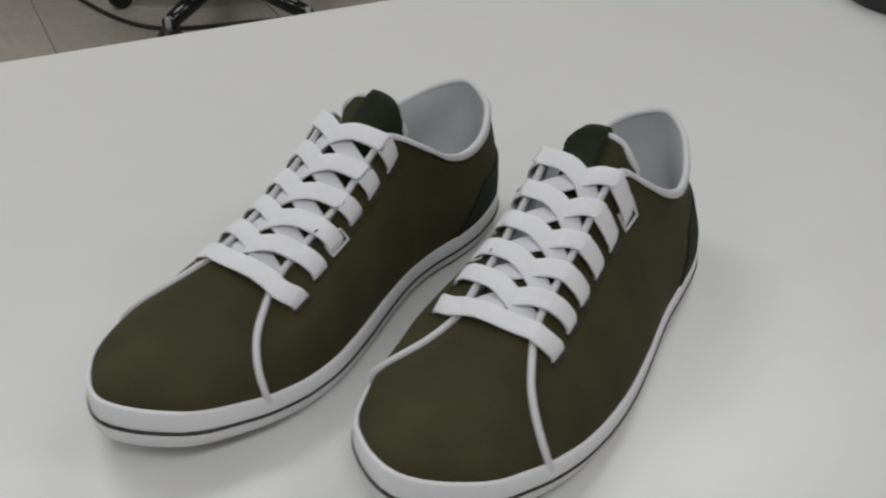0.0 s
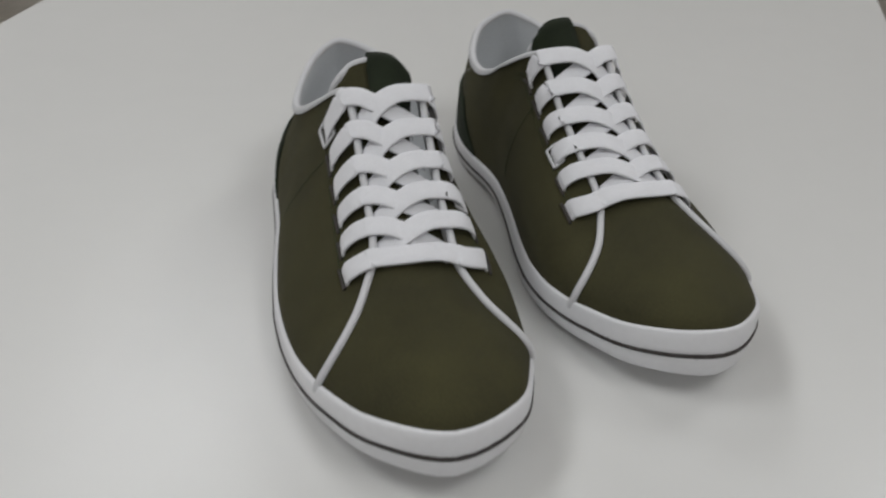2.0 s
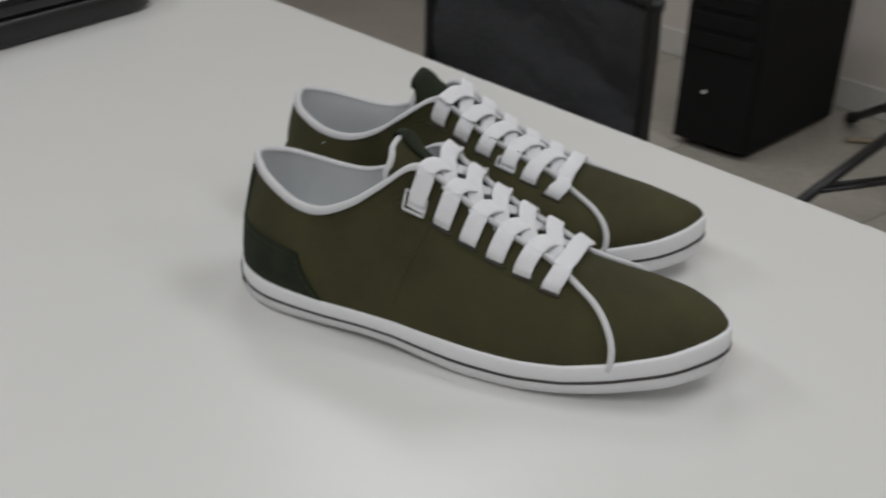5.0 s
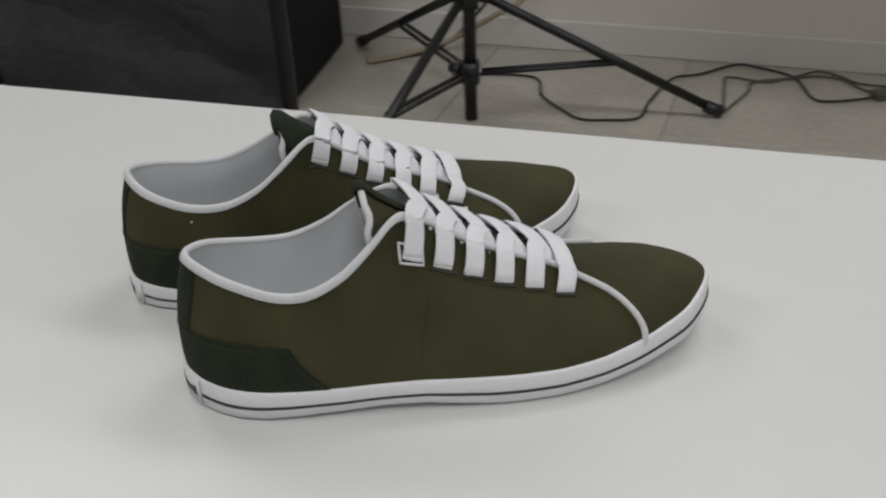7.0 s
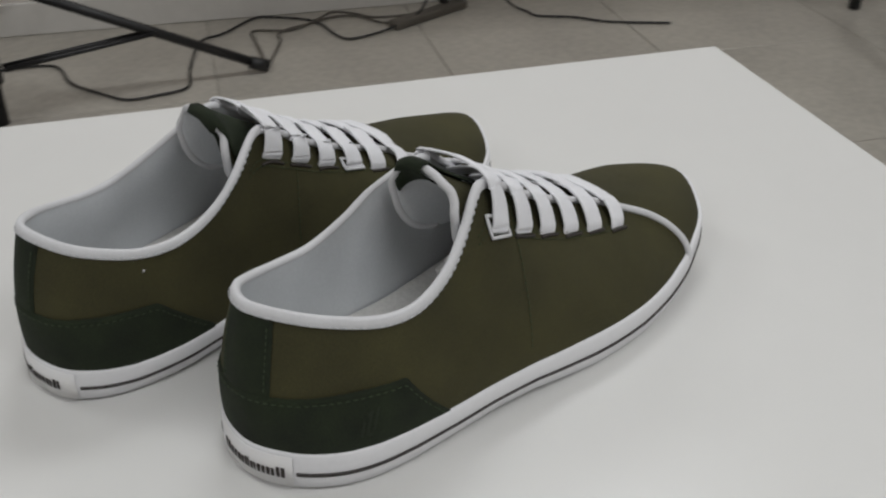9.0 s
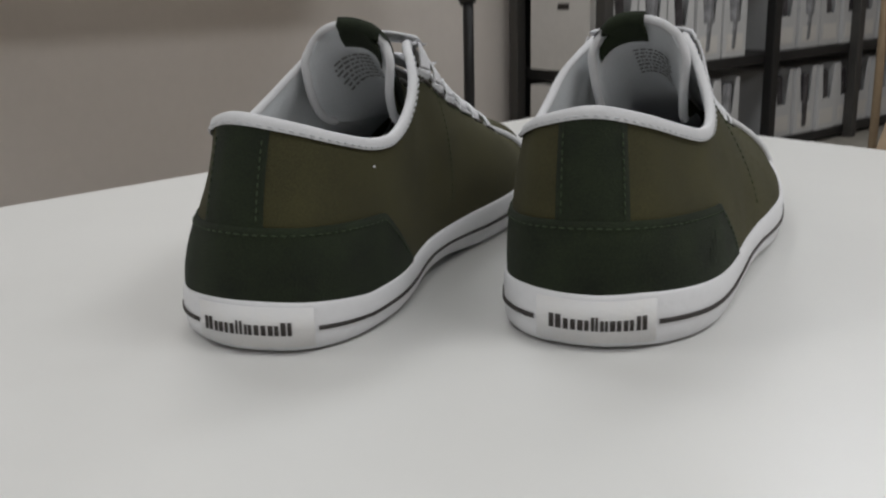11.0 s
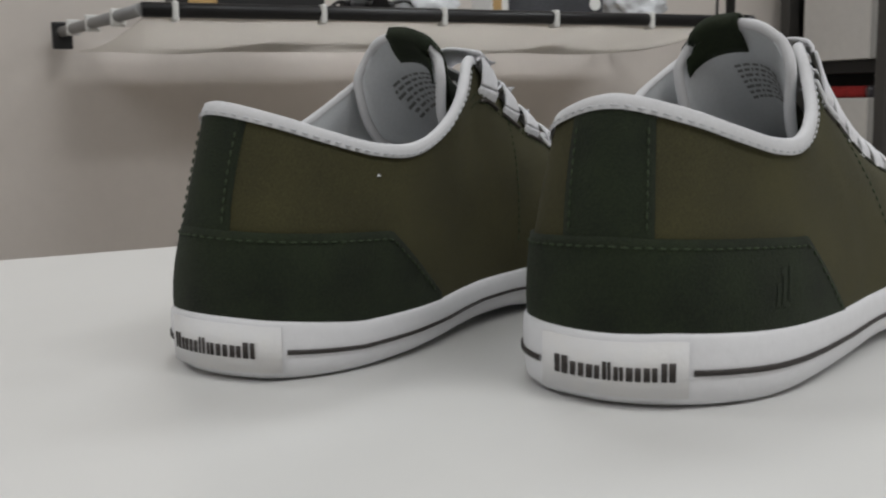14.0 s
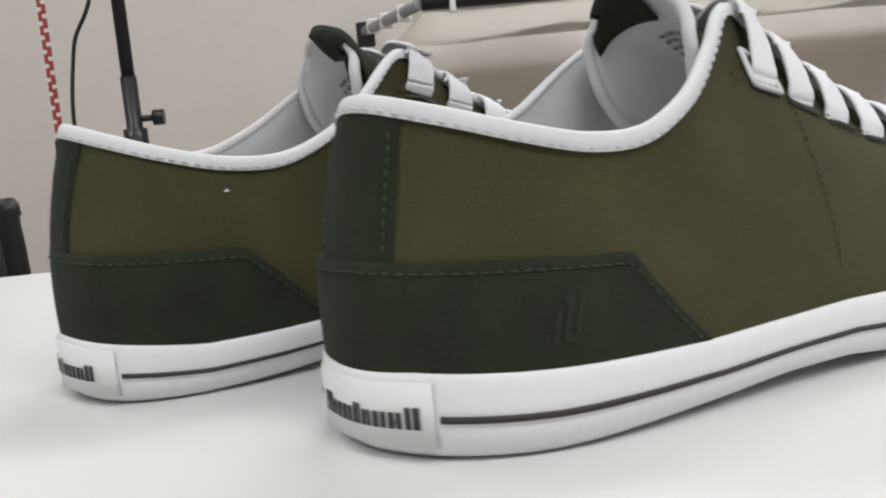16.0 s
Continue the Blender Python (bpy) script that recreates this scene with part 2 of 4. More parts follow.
N0, N1, U0, U1, HIGH = -2.70, 3.3, -4.2, 6.2, 2.7
tagged(slab("floor", N0 - 0.15, N1 + 0.15, U0 - 0.15, U1 + 0.15, -0.12, -0.004, GROUT), "beige tiled floor with narrow grey joints", "floor")
tagged(slab("wall_west", N0 - 0.15, N0, U0 - 0.15, U1 + 0.15, 0, HIGH, WALL), "plain cream painted wall behind the stands", "wall")
tagged(slab("wall_east", N1, N1 + 0.15, U0 - 0.15, U1 + 0.15, 0, HIGH, WALL), "plain cream painted wall", "wall")
tagged(slab("wall_south", N0, N1, U0 - 0.15, U0, 0, HIGH, WALL), "plain cream painted wall", "wall")
tagged(slab("wall_north", N0, N1, U1, U1 + 0.15, 0, HIGH, WALL), "plain cream painted wall", "wall")
tagged(slab("ceiling", N0 - 0.15, N1 + 0.15, U0 - 0.15, U1 + 0.15, HIGH, HIGH + 0.12, WALL_WHITE), "white painted ceiling", "ceiling")
tagged(slab("baseboard", N0, N0 + 0.016, U0, U1, 0, 0.095, SKIRT, 0.004), "low off-white painted skirting board", "skirting board")
for n_at, u_at in LAMPS:
    light = thing("ceiling_light", Matrix.Translation(room(n_at, u_at, 2.66)) @ ROOM, "white framed rectangular ceiling light", "ceiling light", "ceiling lights")
    for sx, sy, px, py in ((0.62, 0.03, 0, 0.6), (0.62, 0.03, 0, -0.6), (0.03, 1.17, 0.295, 0), (0.03, 1.17, -0.295, 0)):
        box("frame", (sx, sy, 0.05), Matrix.Translation((px, py, 0.013)), EDGE_WHITE, light)

# floor tiles
TILE = 0.6
floor_ob = bpy.data.objects["floor"]
bm = bmesh.new()
add_box(bm, (TILE - 0.003, TILE - 0.003, 0.008), None, 0.001, 1)
bmesh.ops.recalc_face_normals(bm, faces=bm.faces)
tile_mesh = bpy.data.meshes.new("tile")
bm.to_mesh(tile_mesh)
bm.free()
tile_mesh.materials.append(FLOOR)
for i in range(10):
    for j in range(13):
        ob = new("tile", tile_mesh)
        ob.parent = floor_ob
        ob.location = (N0 + TILE * (i + 0.5), -2.4 + TILE * (j + 0.5), -0.004)
tagged(slab("floor_rest", N0, N1, U0, -2.4, -0.004, 0.0, FLOOR), "beige tiled floor", "floor")

# ---- the table ----
DESK = Matrix.Translation((-0.136, 0.5498, 0)) @ Matrix.Rotation(radians(62.0 - 90), 4, "Z")   # local x across, -y along the desk
desk = thing("table", DESK, "white laminate work table with grey steel legs", "table")
bm = bmesh.new()
add_box(bm, (0.701, 1.5, 0.025), Matrix.Translation((0.3505, -0.75, TOP - 0.0125)), 0.0012, 2)
from_bm("tabletop", bm, TABLE_WHITE, desk)
box("edge_band", (0.699, 0.0016, 0.022), Matrix.Translation((0.3505, 0.0006, TOP - 0.0125)), EDGE_WHITE, desk, 0.0003)
for lx in (0.05, 0.651):
    for ly in (-0.06, -1.44):
        box("leg", (0.045, 0.045, TOP - 0.026 - GROUND), Matrix.Translation((lx, ly, (TOP - 0.026 + GROUND) / 2)), STEEL_GREY, desk, 0.004)
for lx in (0.05, 0.651):
    box("rail", (0.025, 1.33, 0.05), Matrix.Translation((lx, -0.75, TOP - 0.051)), STEEL_GREY, desk, 0.003)
for ly in (-0.06, -1.44):
    box("rail", (0.55, 0.025, 0.05), Matrix.Translation((0.3505, ly, TOP - 0.051)), STEEL_GREY, desk, 0.003)


# ---- the sneakers ----
# stations round the shoe: foot edge x, y; top edge x, y, z; height of the lower handle; reach and drop of the upper handle
STATIONS = [
    (0.0047, 0.2838, 0.0008, 0.1987, 0.0563, 0.0135, 0.0378, 0.0102),
    (0.0313, 0.2655, 0.0096, 0.1990, 0.0569, 0.0105, 0.0360, 0.0098),
    (0.0437, 0.2423, 0.0158, 0.1988, 0.0552, 0.0110, 0.0221, 0.0093),
    (0.0504, 0.2212, 0.0172, 0.1945, 0.0562, 0.0084, 0.0157, 0.0099),
    (0.0544, 0.1939, 0.0156, 0.1857, 0.0600, 0.0117, 0.0160, 0.0111),
    (0.0549, 0.1647, 0.0140, 0.1660, 0.0674, 0.0142, 0.0143, 0.0135),
    (0.0517, 0.1354, 0.0131, 0.1445, 0.0782, 0.0187, 0.0135, 0.0159),
    (0.0477, 0.1107, 0.0126, 0.1239, 0.0913, 0.0234, 0.0114, 0.0174),
    (0.0450, 0.0927, 0.0153, 0.1109, 0.0975, 0.0246, 0.0079, 0.0182),
    (0.0437, 0.0788, 0.0232, 0.0951, 0.0863, 0.0234, 0.0038, 0.0175),
    (0.0423, 0.0631, 0.0290, 0.0798, 0.0757, 0.0234, 0.0003, 0.0174),
    (0.0407, 0.0469, 0.0310, 0.0622, 0.0685, 0.0227, -0.0021, 0.0181),
    (0.0376, 0.0309, 0.0287, 0.0460, 0.0681, 0.0234, -0.0027, 0.0202),
    (0.0310, 0.0159, 0.0226, 0.0298, 0.0722, 0.0241, -0.0014, 0.0220),
    (0.0189, 0.0031, 0.0134, 0.0146, 0.0775, 0.0252, 0.0026, 0.0237),
    (0.0006, -0.0042, -0.0019, 0.0033, 0.0815, 0.0261, 0.0070, 0.0220),
    (-0.0200, -0.0008, -0.0200, 0.0105, 0.0772, 0.0250, 0.0086, 0.0203),
    (-0.0312, 0.0104, -0.0294, 0.0238, 0.0719, 0.0240, 0.0078, 0.0168),
    (-0.0368, 0.0265, -0.0349, 0.0406, 0.0675, 0.0239, 0.0067, 0.0147),
    (-0.0394, 0.0470, -0.0360, 0.0587, 0.0672, 0.0234, 0.0044, 0.0132),
    (-0.0382, 0.0656, -0.0351, 0.0771, 0.0739, 0.0249, 0.0050, 0.0128),
    (-0.0360, 0.0822, -0.0318, 0.0929, 0.0849, 0.0267, 0.0074, 0.0125),
    (-0.0351, 0.0985, -0.0219, 0.1118, 0.0967, 0.0307, 0.0097, 0.0124),
    (-0.0362, 0.1156, -0.0203, 0.1240, 0.0898, 0.0329, 0.0118, 0.0107),
    (-0.0392, 0.1384, -0.0197, 0.1442, 0.0768, 0.0311, 0.0137, 0.0094),
    (-0.0443, 0.1682, -0.0185, 0.1657, 0.0664, 0.0282, 0.0163, 0.0085),
    (-0.0467, 0.1956, -0.0179, 0.1863, 0.0586, 0.0249, 0.0174, 0.0087),
    (-0.0445, 0.2220, -0.0177, 0.1949, 0.0542, 0.0182, 0.0164, 0.0104),
    (-0.0388, 0.2425, -0.0148, 0.1992, 0.0528, 0.0148, 0.0214, 0.0115),
    (-0.0252, 0.2676, -0.0080, 0.1991, 0.0552, 0.0133, 0.0349, 0.0115),
]
SOLE_Y = (-0.010, 0.000, 0.025, 0.070, 0.095, 0.115, 0.150, 0.186, 0.210, 0.232, 0.257, 0.278, 0.290)
SOLE_TOP = (0.0195, 0.0206, 0.0193, 0.0176, 0.0182, 0.0191, 0.0186, 0.0179, 0.0196, 0.0238, 0.0293, 0.0342, 0.0374)
SOLE_LOW = (0.0006, 0.0003, 0.0001, 0.0019, 0.0033, 0.0036, 0.0001, 0.0000, 0.0020, 0.0051, 0.0085, 0.0109, 0.0125)
SOLE_TOP_OTHER = (0.0202, 0.0186, 0.0152, 0.0152, 0.0167, 0.0171, 0.0177, 0.0180, 0.0199, 0.0242, 0.0296, 0.0355, 0.0409)   # the other shoe of the pair sits a little lower in its sole


def sole_top(y):
    return float(np.interp(y, SOLE_Y, SOLE_TOP))


def sole_low(y):
    return float(np.interp(y, SOLE_Y, SOLE_LOW))


NS, NV = 180, 26
TABLE = spline(STATIONS, NS, closed=True)
PER = NS / len(STATIONS)       # samples for each station


def surface(s, v, lift=0.0):
    """A point of the upper: s in stations round the shoe, v from the sole (0) to the top edge (1)."""
    def raw(s, v):
        q = (s * PER) % NS
        i = int(q)
        f = q - i
        fx, fy, tx, ty, tz, h1, o2, d2 = TABLE[i] * (1 - f) + TABLE[(i + 1) % NS] * f
        p0 = np.array((fx, fy, sole_top(fy) - 0.003))
        p3 = np.array((tx, ty, tz))
        out = np.array((fx - tx, fy - ty, 0.0))
        gap = np.linalg.norm(out)
        out /= max(gap, 1e-6)
        if gap < 0.012:                       # steep walls: lean on the direction from the middle of the foot
            mid = np.array((fx - 0.001, fy - 0.06, 0.0)) if fy < 0.06 else np.array((fx, 0.0, 0.0))
            mid /= max(np.linalg.norm(mid), 1e-6)
            k = gap / 0.012
            out = out * k + mid * (1 - k)
            out /= max(np.linalg.norm(out), 1e-6)
        p1 = p0 + np.array((0, 0, h1)) + out * (0.0022 + 0.0045 * math.exp(-((s % 30 - 21.8) / 2.2) ** 2))
        p2 = p3 + out * o2 - np.array((0, 0, d2))
        w = 1 - v
        return w ** 3 * p0 + 3 * w * w * v * p1 + 3 * w * v * v * p2 + v ** 3 * p3
    p = raw(s, v)
    if lift:
        e = 0.02
        a = raw(s + e, v) - raw(s - e, v)
        b = raw(s, min(v + e, 1.0)) - raw(s, max(v - e, 0.0))
        n = np.cross(a, b)
        n /= max(np.linalg.norm(n), 1e-9)
        p = p - n * lift
    return p


# which side of a x b points out of the shoe
_probe = surface(6.0, 0.4, 0.001) - surface(6.0, 0.4)
OUT = 1.0 if _probe[0] > 0 else -1.0


def skin(s, v, lift=0.0):
    return surface(s, v, lift * OUT)


def v_at(s, z):
    """The v at which the upper reaches height z."""
    lo, hi = 0.0, 1.0
    for _ in range(24):
        m = (lo + hi) / 2
        lo, hi = (m, hi) if skin(s, m)[2] < z else (lo, m)
    return (lo + hi) / 2


def grid_faces(nu, nv, closed=False):
    f = []
    for i in range(nu if closed else nu - 1):
        for j in range(nv - 1):
            i2 = (i + 1) % nu
            f.append((i * nv + j, i2 * nv + j, i2 * nv + j + 1, i * nv + j + 1))
    return f


def shell(rows, thick_rows):
    """A closed slab between two equal grids of points."""
    nu, nv = len(rows), len(rows[0])
    verts = [p for r in rows for p in r] + [p for r in thick_rows for p in r]
    top = grid_faces(nu, nv)
    k = nu * nv
    faces = top + [tuple(reversed([q + k for q in f])) for f in top]
    rim = [i * nv for i in range(nu)] + [(nu - 1) * nv + j for j in range(1, nv)] + [i * nv + nv - 1 for i in range(nu - 2, -1, -1)] + [j for j in range(nv - 2, 0, -1)]
    for a, b in zip(rim, rim[1:] + rim[:1]):
        faces.append((b, a, a + k, b + k))
    return verts, faces


def ribbon(path, across, width, thick):
    """A flat strap along path; across: its sideways direction at each point."""
    path, across = np.asarray(path, float), np.asarray(across, float)
    k = len(path)
    tan = np.gradient(path, axis=0)
    tan /= np.maximum(np.linalg.norm(tan, axis=1), 1e-9)[:, None]
    verts, faces = [], []
    prof = [(-0.5, -0.3), (-0.5, 0.3), (-0.42, 0.5), (-0.2, 0.55), (0.2, 0.55), (0.42, 0.5), (0.5, 0.3), (0.5, -0.3), (0.42, -0.5), (-0.42, -0.5)]
    for i in range(k):
        a = across[i] - tan[i] * (across[i] @ tan[i])
        a /= max(np.linalg.norm(a), 1e-9)
        n = np.cross(a, tan[i])
        if n[2] < 0:
            n = -n
        for px, pz in prof:
            verts.append(path[i] + a * px * width + n * pz * thick)
    m = len(prof)
    for i in range(k - 1):
        for j in range(m):
            j2 = (j + 1) % m
            faces.append((i * m + j, i * m + j2, (i + 1) * m + j2, (i + 1) * m + j))
    faces.append(tuple(range(m)))
    faces.append(tuple(reversed(range((k - 1) * m, k * m))))
    return verts, faces


def outline(s, grow):
    q = (s * PER) % NS
    i = int(q)
    f = q - i
    a, b = TABLE[i][:2], TABLE[(i + 1) % NS][:2]
    p = a * (1 - f) + b * f
    d = TABLE[(i + 3) % NS][:2] - TABLE[(i - 2) % NS][:2]
    n = np.array((d[1], -d[0]))
    n /= max(np.linalg.norm(n), 1e-9)
    return p + OUTLINE_SIDE * n * grow


OUTLINE_SIDE = 1.0


def side_sign():
    p = outline(6.0, 0.001) - outline(6.0, 0.0)
    return 1.0 if p[0] > 0 else -1.0


def sneaker(sgn, m, label):
    shoe = thing("sneaker", m, label, "sneaker", "pair of sneakers")

    def put(name, verts, faces, mat, parent=shoe, lab="", smooth=True):
        bm = bmesh.new()
        vs = [bm.verts.new((float(p[0]) * sgn, float(p[1]), float(p[2]))) for p in verts]
        for f in faces:
            try:
                bm.faces.new([vs[i] for i in f])
            except ValueError:
                pass
        return from_bm(name, bm, mat, parent, lab, smooth)

    # --- rubber sole: bottom edge, foxing wall, top lip
    ns = 150
    levels = [(0.0, -0.0030), (0.03, -0.0008), (0.12, 0.0012), (0.42, 0.0021), (0.80, 0.0021), (0.94, 0.0018), (1.0, 0.0012), (1.0, -0.0035)]
    verts, faces = [], []
    for i in range(ns):
        s = i * len(STATIONS) / ns
        for f, grow in levels:
            p = outline(s, grow)
            lo, hi = sole_low(p[1]), sole_top(p[1])
            verts.append((p[0], p[1], lo + (hi - lo) * f))
    nl = len(levels)
    for i in range(ns):
        for j in range(nl - 1):
            i2 = (i + 1) % ns
            faces.append((i * nl + j, i2 * nl + j, i2 * nl + j + 1, i * nl + j + 1))
    mid = len(verts)
    spine = [(0.001, y, sole_low(y)) for y in np.linspace(0.015, 0.265, 26)]
    verts += spine
    for i in range(ns):
        i2 = (i + 1) % ns
        ya, yb = verts[i * nl][1], verts[i2 * nl][1]
        ka = int(round((min(max(ya, 0.015), 0.265) - 0.015) / 0.01))
        kb = int(round((min(max(yb, 0.015), 0.265) - 0.015) / 0.01))
        if ka == kb:
            faces.append((i2 * nl, i * nl, mid + ka))
        else:
            faces.append((i2 * nl, i * nl, mid + ka, mid + kb))
    sole = put("sole", verts, faces, RUBBER, lab="white rubber sole with a thin dark line")

    # --- dark line round the sole, left open at the heel plate
    def sole_band(s0, s1, f0, f1, grow, n=120):
        rows, back = [], []
        for i in range(n):
            s = s0 + (s1 - s0) * i / (n - 1)
            r, b = [], []
            for f, g in ((f0, -0.0006), (f0, grow), (f1, grow), (f1, -0.0006)):
                p = outline(s, 0.0021 + g)
                lo, hi = sole_low(p[1]), sole_top(p[1])
                r.append((p[0], p[1], lo + (hi - lo) * f))
            rows.append(r)
        nv = 4
        vs = [p for r in rows for p in r]
        fs = grid_faces(n, nv)
        return vs, fs
    ns_st = len(STATIONS)
    line_from, line_to = (15.95, 13.88) if sgn > 0 else (16.50, 14.25)
    v, f = sole_band(line_from, line_to + ns_st, 0.455, 0.530, 0.0006, 300)
    put("sole_line", v, f, INK_AND_HOLE_SHADE, sole, "thin dark line")
    # --- heel plate with its mark
    v, f = sole_band(*((13.95, 15.88) if sgn > 0 else (14.32, 16.42)), 0.16, 0.90, 0.0006, 40)
    plate = put("heel_plate", v, f, RUBBER_DIRTY, shoe, "scuffed white rubber heel plate with a dark mark")
    widths = (1.0, 0.95, 0.9, 0.55, 0.6, 0.92, 0.85, 0.95)
    tall = (1.0, 0.75, 0.75, 1.0, 0.75, 0.75, 0.75, 1.0)
    total = sum(widths) + 0.16 * 7
    at = 0.0
    for w, h in zip(widths, tall):
        for a, b in ((0.0, 0.42), (0.56, 0.98)):
            s_from, s_to = ((15.66 if sgn > 0 else 14.46) - sgn * (at + w * q) / total * 1.54 for q in (a, b))
            v, f = sole_band(s_from, s_to, 0.38, 0.38 + 0.25 * h, 0.0009, 5)
            put("bar", v, f, INK_AND_HOLE_SHADE, plate)
        at += w + 0.16

    # --- canvas upper and pale lining
    rows = []
    for i in range(NS):
        row = []
        for j in range(NV):
            p = skin(i / PER, j / (NV - 1))
            soft = 0.0005 * noise.noise(Vector((p[0] * sgn, p[1], p[2])) * 38 + Vector((sgn, 0, 0))) + 0.0002 * noise.noise(Vector(p) * 110)
            row.append(skin(i / PER, j / (NV - 1), soft * math.sin(math.pi * j / (NV - 1))))
        rows.append(row)
    put("upper", [p for r in rows for p in r], grid_faces(NS, NV, True), CANVAS, lab="olive canvas upper")
    rows = []
    for i in range(int(3.6 * PER), int(26.4 * PER)):
        rows.append([skin(i / PER, j / (NV - 1), -0.0022) for j in range(NV)])
    put("lining", [p for r in rows for p in r], grid_faces(len(rows), NV), LINING, lab="pale grey fabric lining")
    # --- insole
    ring = [outline(i * ns_st / 90, -0.003 - 0.011 * min(max((outline(i * ns_st / 90, 0)[1] - 0.19) / 0.05, 0.0), 1.0)) for i in range(90)]
    vs = [(p[0], p[1], sole_top(p[1]) + 0.004) for p in ring]
    k = len(vs)
    spine = [(0.001, y, sole_top(y) + 0.003) for y in np.linspace(0.015, 0.265, 26)]
    vs += spine
    fs = []
    for i in range(90):
        i2 = (i + 1) % 90
        ka, kb = (int(round((min(max(vs[q][1], 0.015), 0.265) - 0.015) / 0.01)) for q in (i, i2))
        fs.append((i, i2, k + ka) if ka == kb else (i, i2, k + kb, k + ka))
    put("insole", vs, fs, INSOLE, lab="grey fabric insole")

    # --- suede heel counter: low band that steps down to the sole towards the front
    def counter_top(s):
        d = abs(s - 15.0)
        z = 0.0455 - 0.0012 * min(d, 3.5)
        reach = 3.75 if s < 15 else 3.55
        if d > reach:
            z = np.interp(d, (reach, reach + 1.55), (z, 0.0175))
        return z
    lo_s, hi_s = 15 - 5.3, 15 + 5.1
    n = 90
    ra, rb = [], []
    for i in range(n):
        s = lo_s + (hi_s - lo_s) * i / (n - 1)
        vt = v_at(s, counter_top(s))
        ra.append([skin(s, vt * j / 9, 0.0009) for j in range(10)])
        rb.append([skin(s, vt * j / 9, -0.0004) for j in range(10)])
    v, f = shell(ra, rb)
    put("heel_counter", v, f, SUEDE, lab="dark green suede heel patch")
    # --- suede strip up the back
    ra, rb = [], []
    for i in range(12):
        s = 15 - 0.60 + 1.20 * i / 11
        v0, v1 = v_at(s, 0.040), 0.985
        ra.append([skin(s, v0 + (v1 - v0) * j / 13, 0.0007) for j in range(14)])
        rb.append([skin(s, v0 + (v1 - v0) * j / 13, -0.0004) for j in range(14)])
    v, f = shell(ra, rb)
    put("heel_strip", v, f, SUEDE, lab="dark green suede strip")

    # --- stitches: short threads along lines on the upper
    def stitches(name, line, mat, pitch=0.0032, size=0.00034, parent=shoe):
        pts = np.array([skin(s, vv, lift) for s, vv, lift in line])
        d = np.concatenate([[0], np.cumsum(np.linalg.norm(np.diff(pts, axis=0), axis=1))])
        vs, fs = [], []
        for k in range(int(d[-1] / pitch)):
            a = np.array([np.interp(k * pitch, d, pts[:, c]) for c in range(3)])
            b = np.array([np.interp((k + 0.62) * pitch, d, pts[:, c]) for c in range(3)])
            tv, tf = tube_data([a, (a + b) / 2, b], [size * 0.5, size, size * 0.5], sides=5)
            q = len(vs)
            vs += tv
            fs += [tuple(w + q for w in face) for face in tf]
        put(name, vs, fs, mat, parent)
    line = []
    for i in range(120):
        s = 15 - 5.05 + 9.95 * i / 119
        line.append((s, max(v_at(s, counter_top(s) - 0.0025), 0.02), 0.0012))
    stitches("stitching", line, STITCH)
    for off in (-0.50, 0.50):
        stitches("stitching", [(15 + off, vv, 0.0010) for vv in np.linspace(v_at(15 + off, 0.047), 0.93, 20)], STITCH, 0.0028)
    # seams down the quarters
    for s0, way in ((6.6, 1), (23.5, -1)):
        stitches("stitching", [(s0 + way * 0.33 * (1 - vv), vv, 0.0002) for vv in np.linspace(0.92, 0.12, 24)], STITCH, 0.0028, 0.0003)
    # double line beside the lacing
    for s0, s1 in ((8.3, 3.4), (21.7, 26.6)):
        for vv in (0.755, 0.715):
            stitches("stitching", [(s0 + (s1 - s0) * q / 30, vv, 0.0006) for q in range(31)], STITCH, 0.0026, 0.0003)

    # --- white binding along the collar
    nb = 140
    ra, rb = [], []
    s_a, s_b = 7.6, 22.4
    for i in range(nb):
        s = s_a + (s_b - s_a) * i / (nb - 1)
        drop = 0.0036
        t3 = skin(s, 1.0)
        b0 = skin(s, 0.9)
        vd = 1 - 0.1 * drop / max(np.linalg.norm(t3 - b0), 1e-6)
        o1, o2 = skin(s, vd, 0.0010), skin(s, (1 + vd) / 2, 0.0013)
        i1, i2 = skin(s, 1 - (1 - vd) * 0.5, -0.0025), skin(s, 1 - (1 - vd) * 0.25, -0.0027)
        up = np.array((0, 0, 0.0009))
        ot, it = skin(s, 1.0, 0.0007) + up * 0.5, skin(s, 1.0, -0.0022) + up * 0.5
        cap = (ot + it) / 2 + up * 0.7
        ra.append([o1, o2, ot, cap, it, i2, i1])
    put("collar_binding", [p for r in ra for p in r], grid_faces(nb, 7), WHITE_TAPE, lab="white fabric collar binding")
    def vdrop(s, d):
        return 1 - 0.1 * d / max(np.linalg.norm(skin(s, 1.0) - skin(s, 0.9)), 1e-6)
    stitches("stitching", [(s, vdrop(s, 0.0027), 0.0016) for s in np.linspace(8.2, 21.8, 150)], STITCH_WHITE, 0.0036, 0.00032)

    # --- white piping: down the lacing edges and over the vamp to the sole
    def pipe(rev):
        pts = [(s, 1.0, 0.0008) for s in np.linspace(7.7, 3.1, 40)]
        for s, vv in spline([(2.95, 1.0), (2.52, 0.95), (2.20, 0.84), (2.05, 0.70), (2.10, 0.54), (2.28, 0.30), (2.42, 0.12), (2.50, 0.0)], 30):
            pts.append((s, vv, 0.0007))
        out = []
        for s, vv, l in pts:
            out.append(skin(ns_st - s if rev else s, vv, l))
        return out
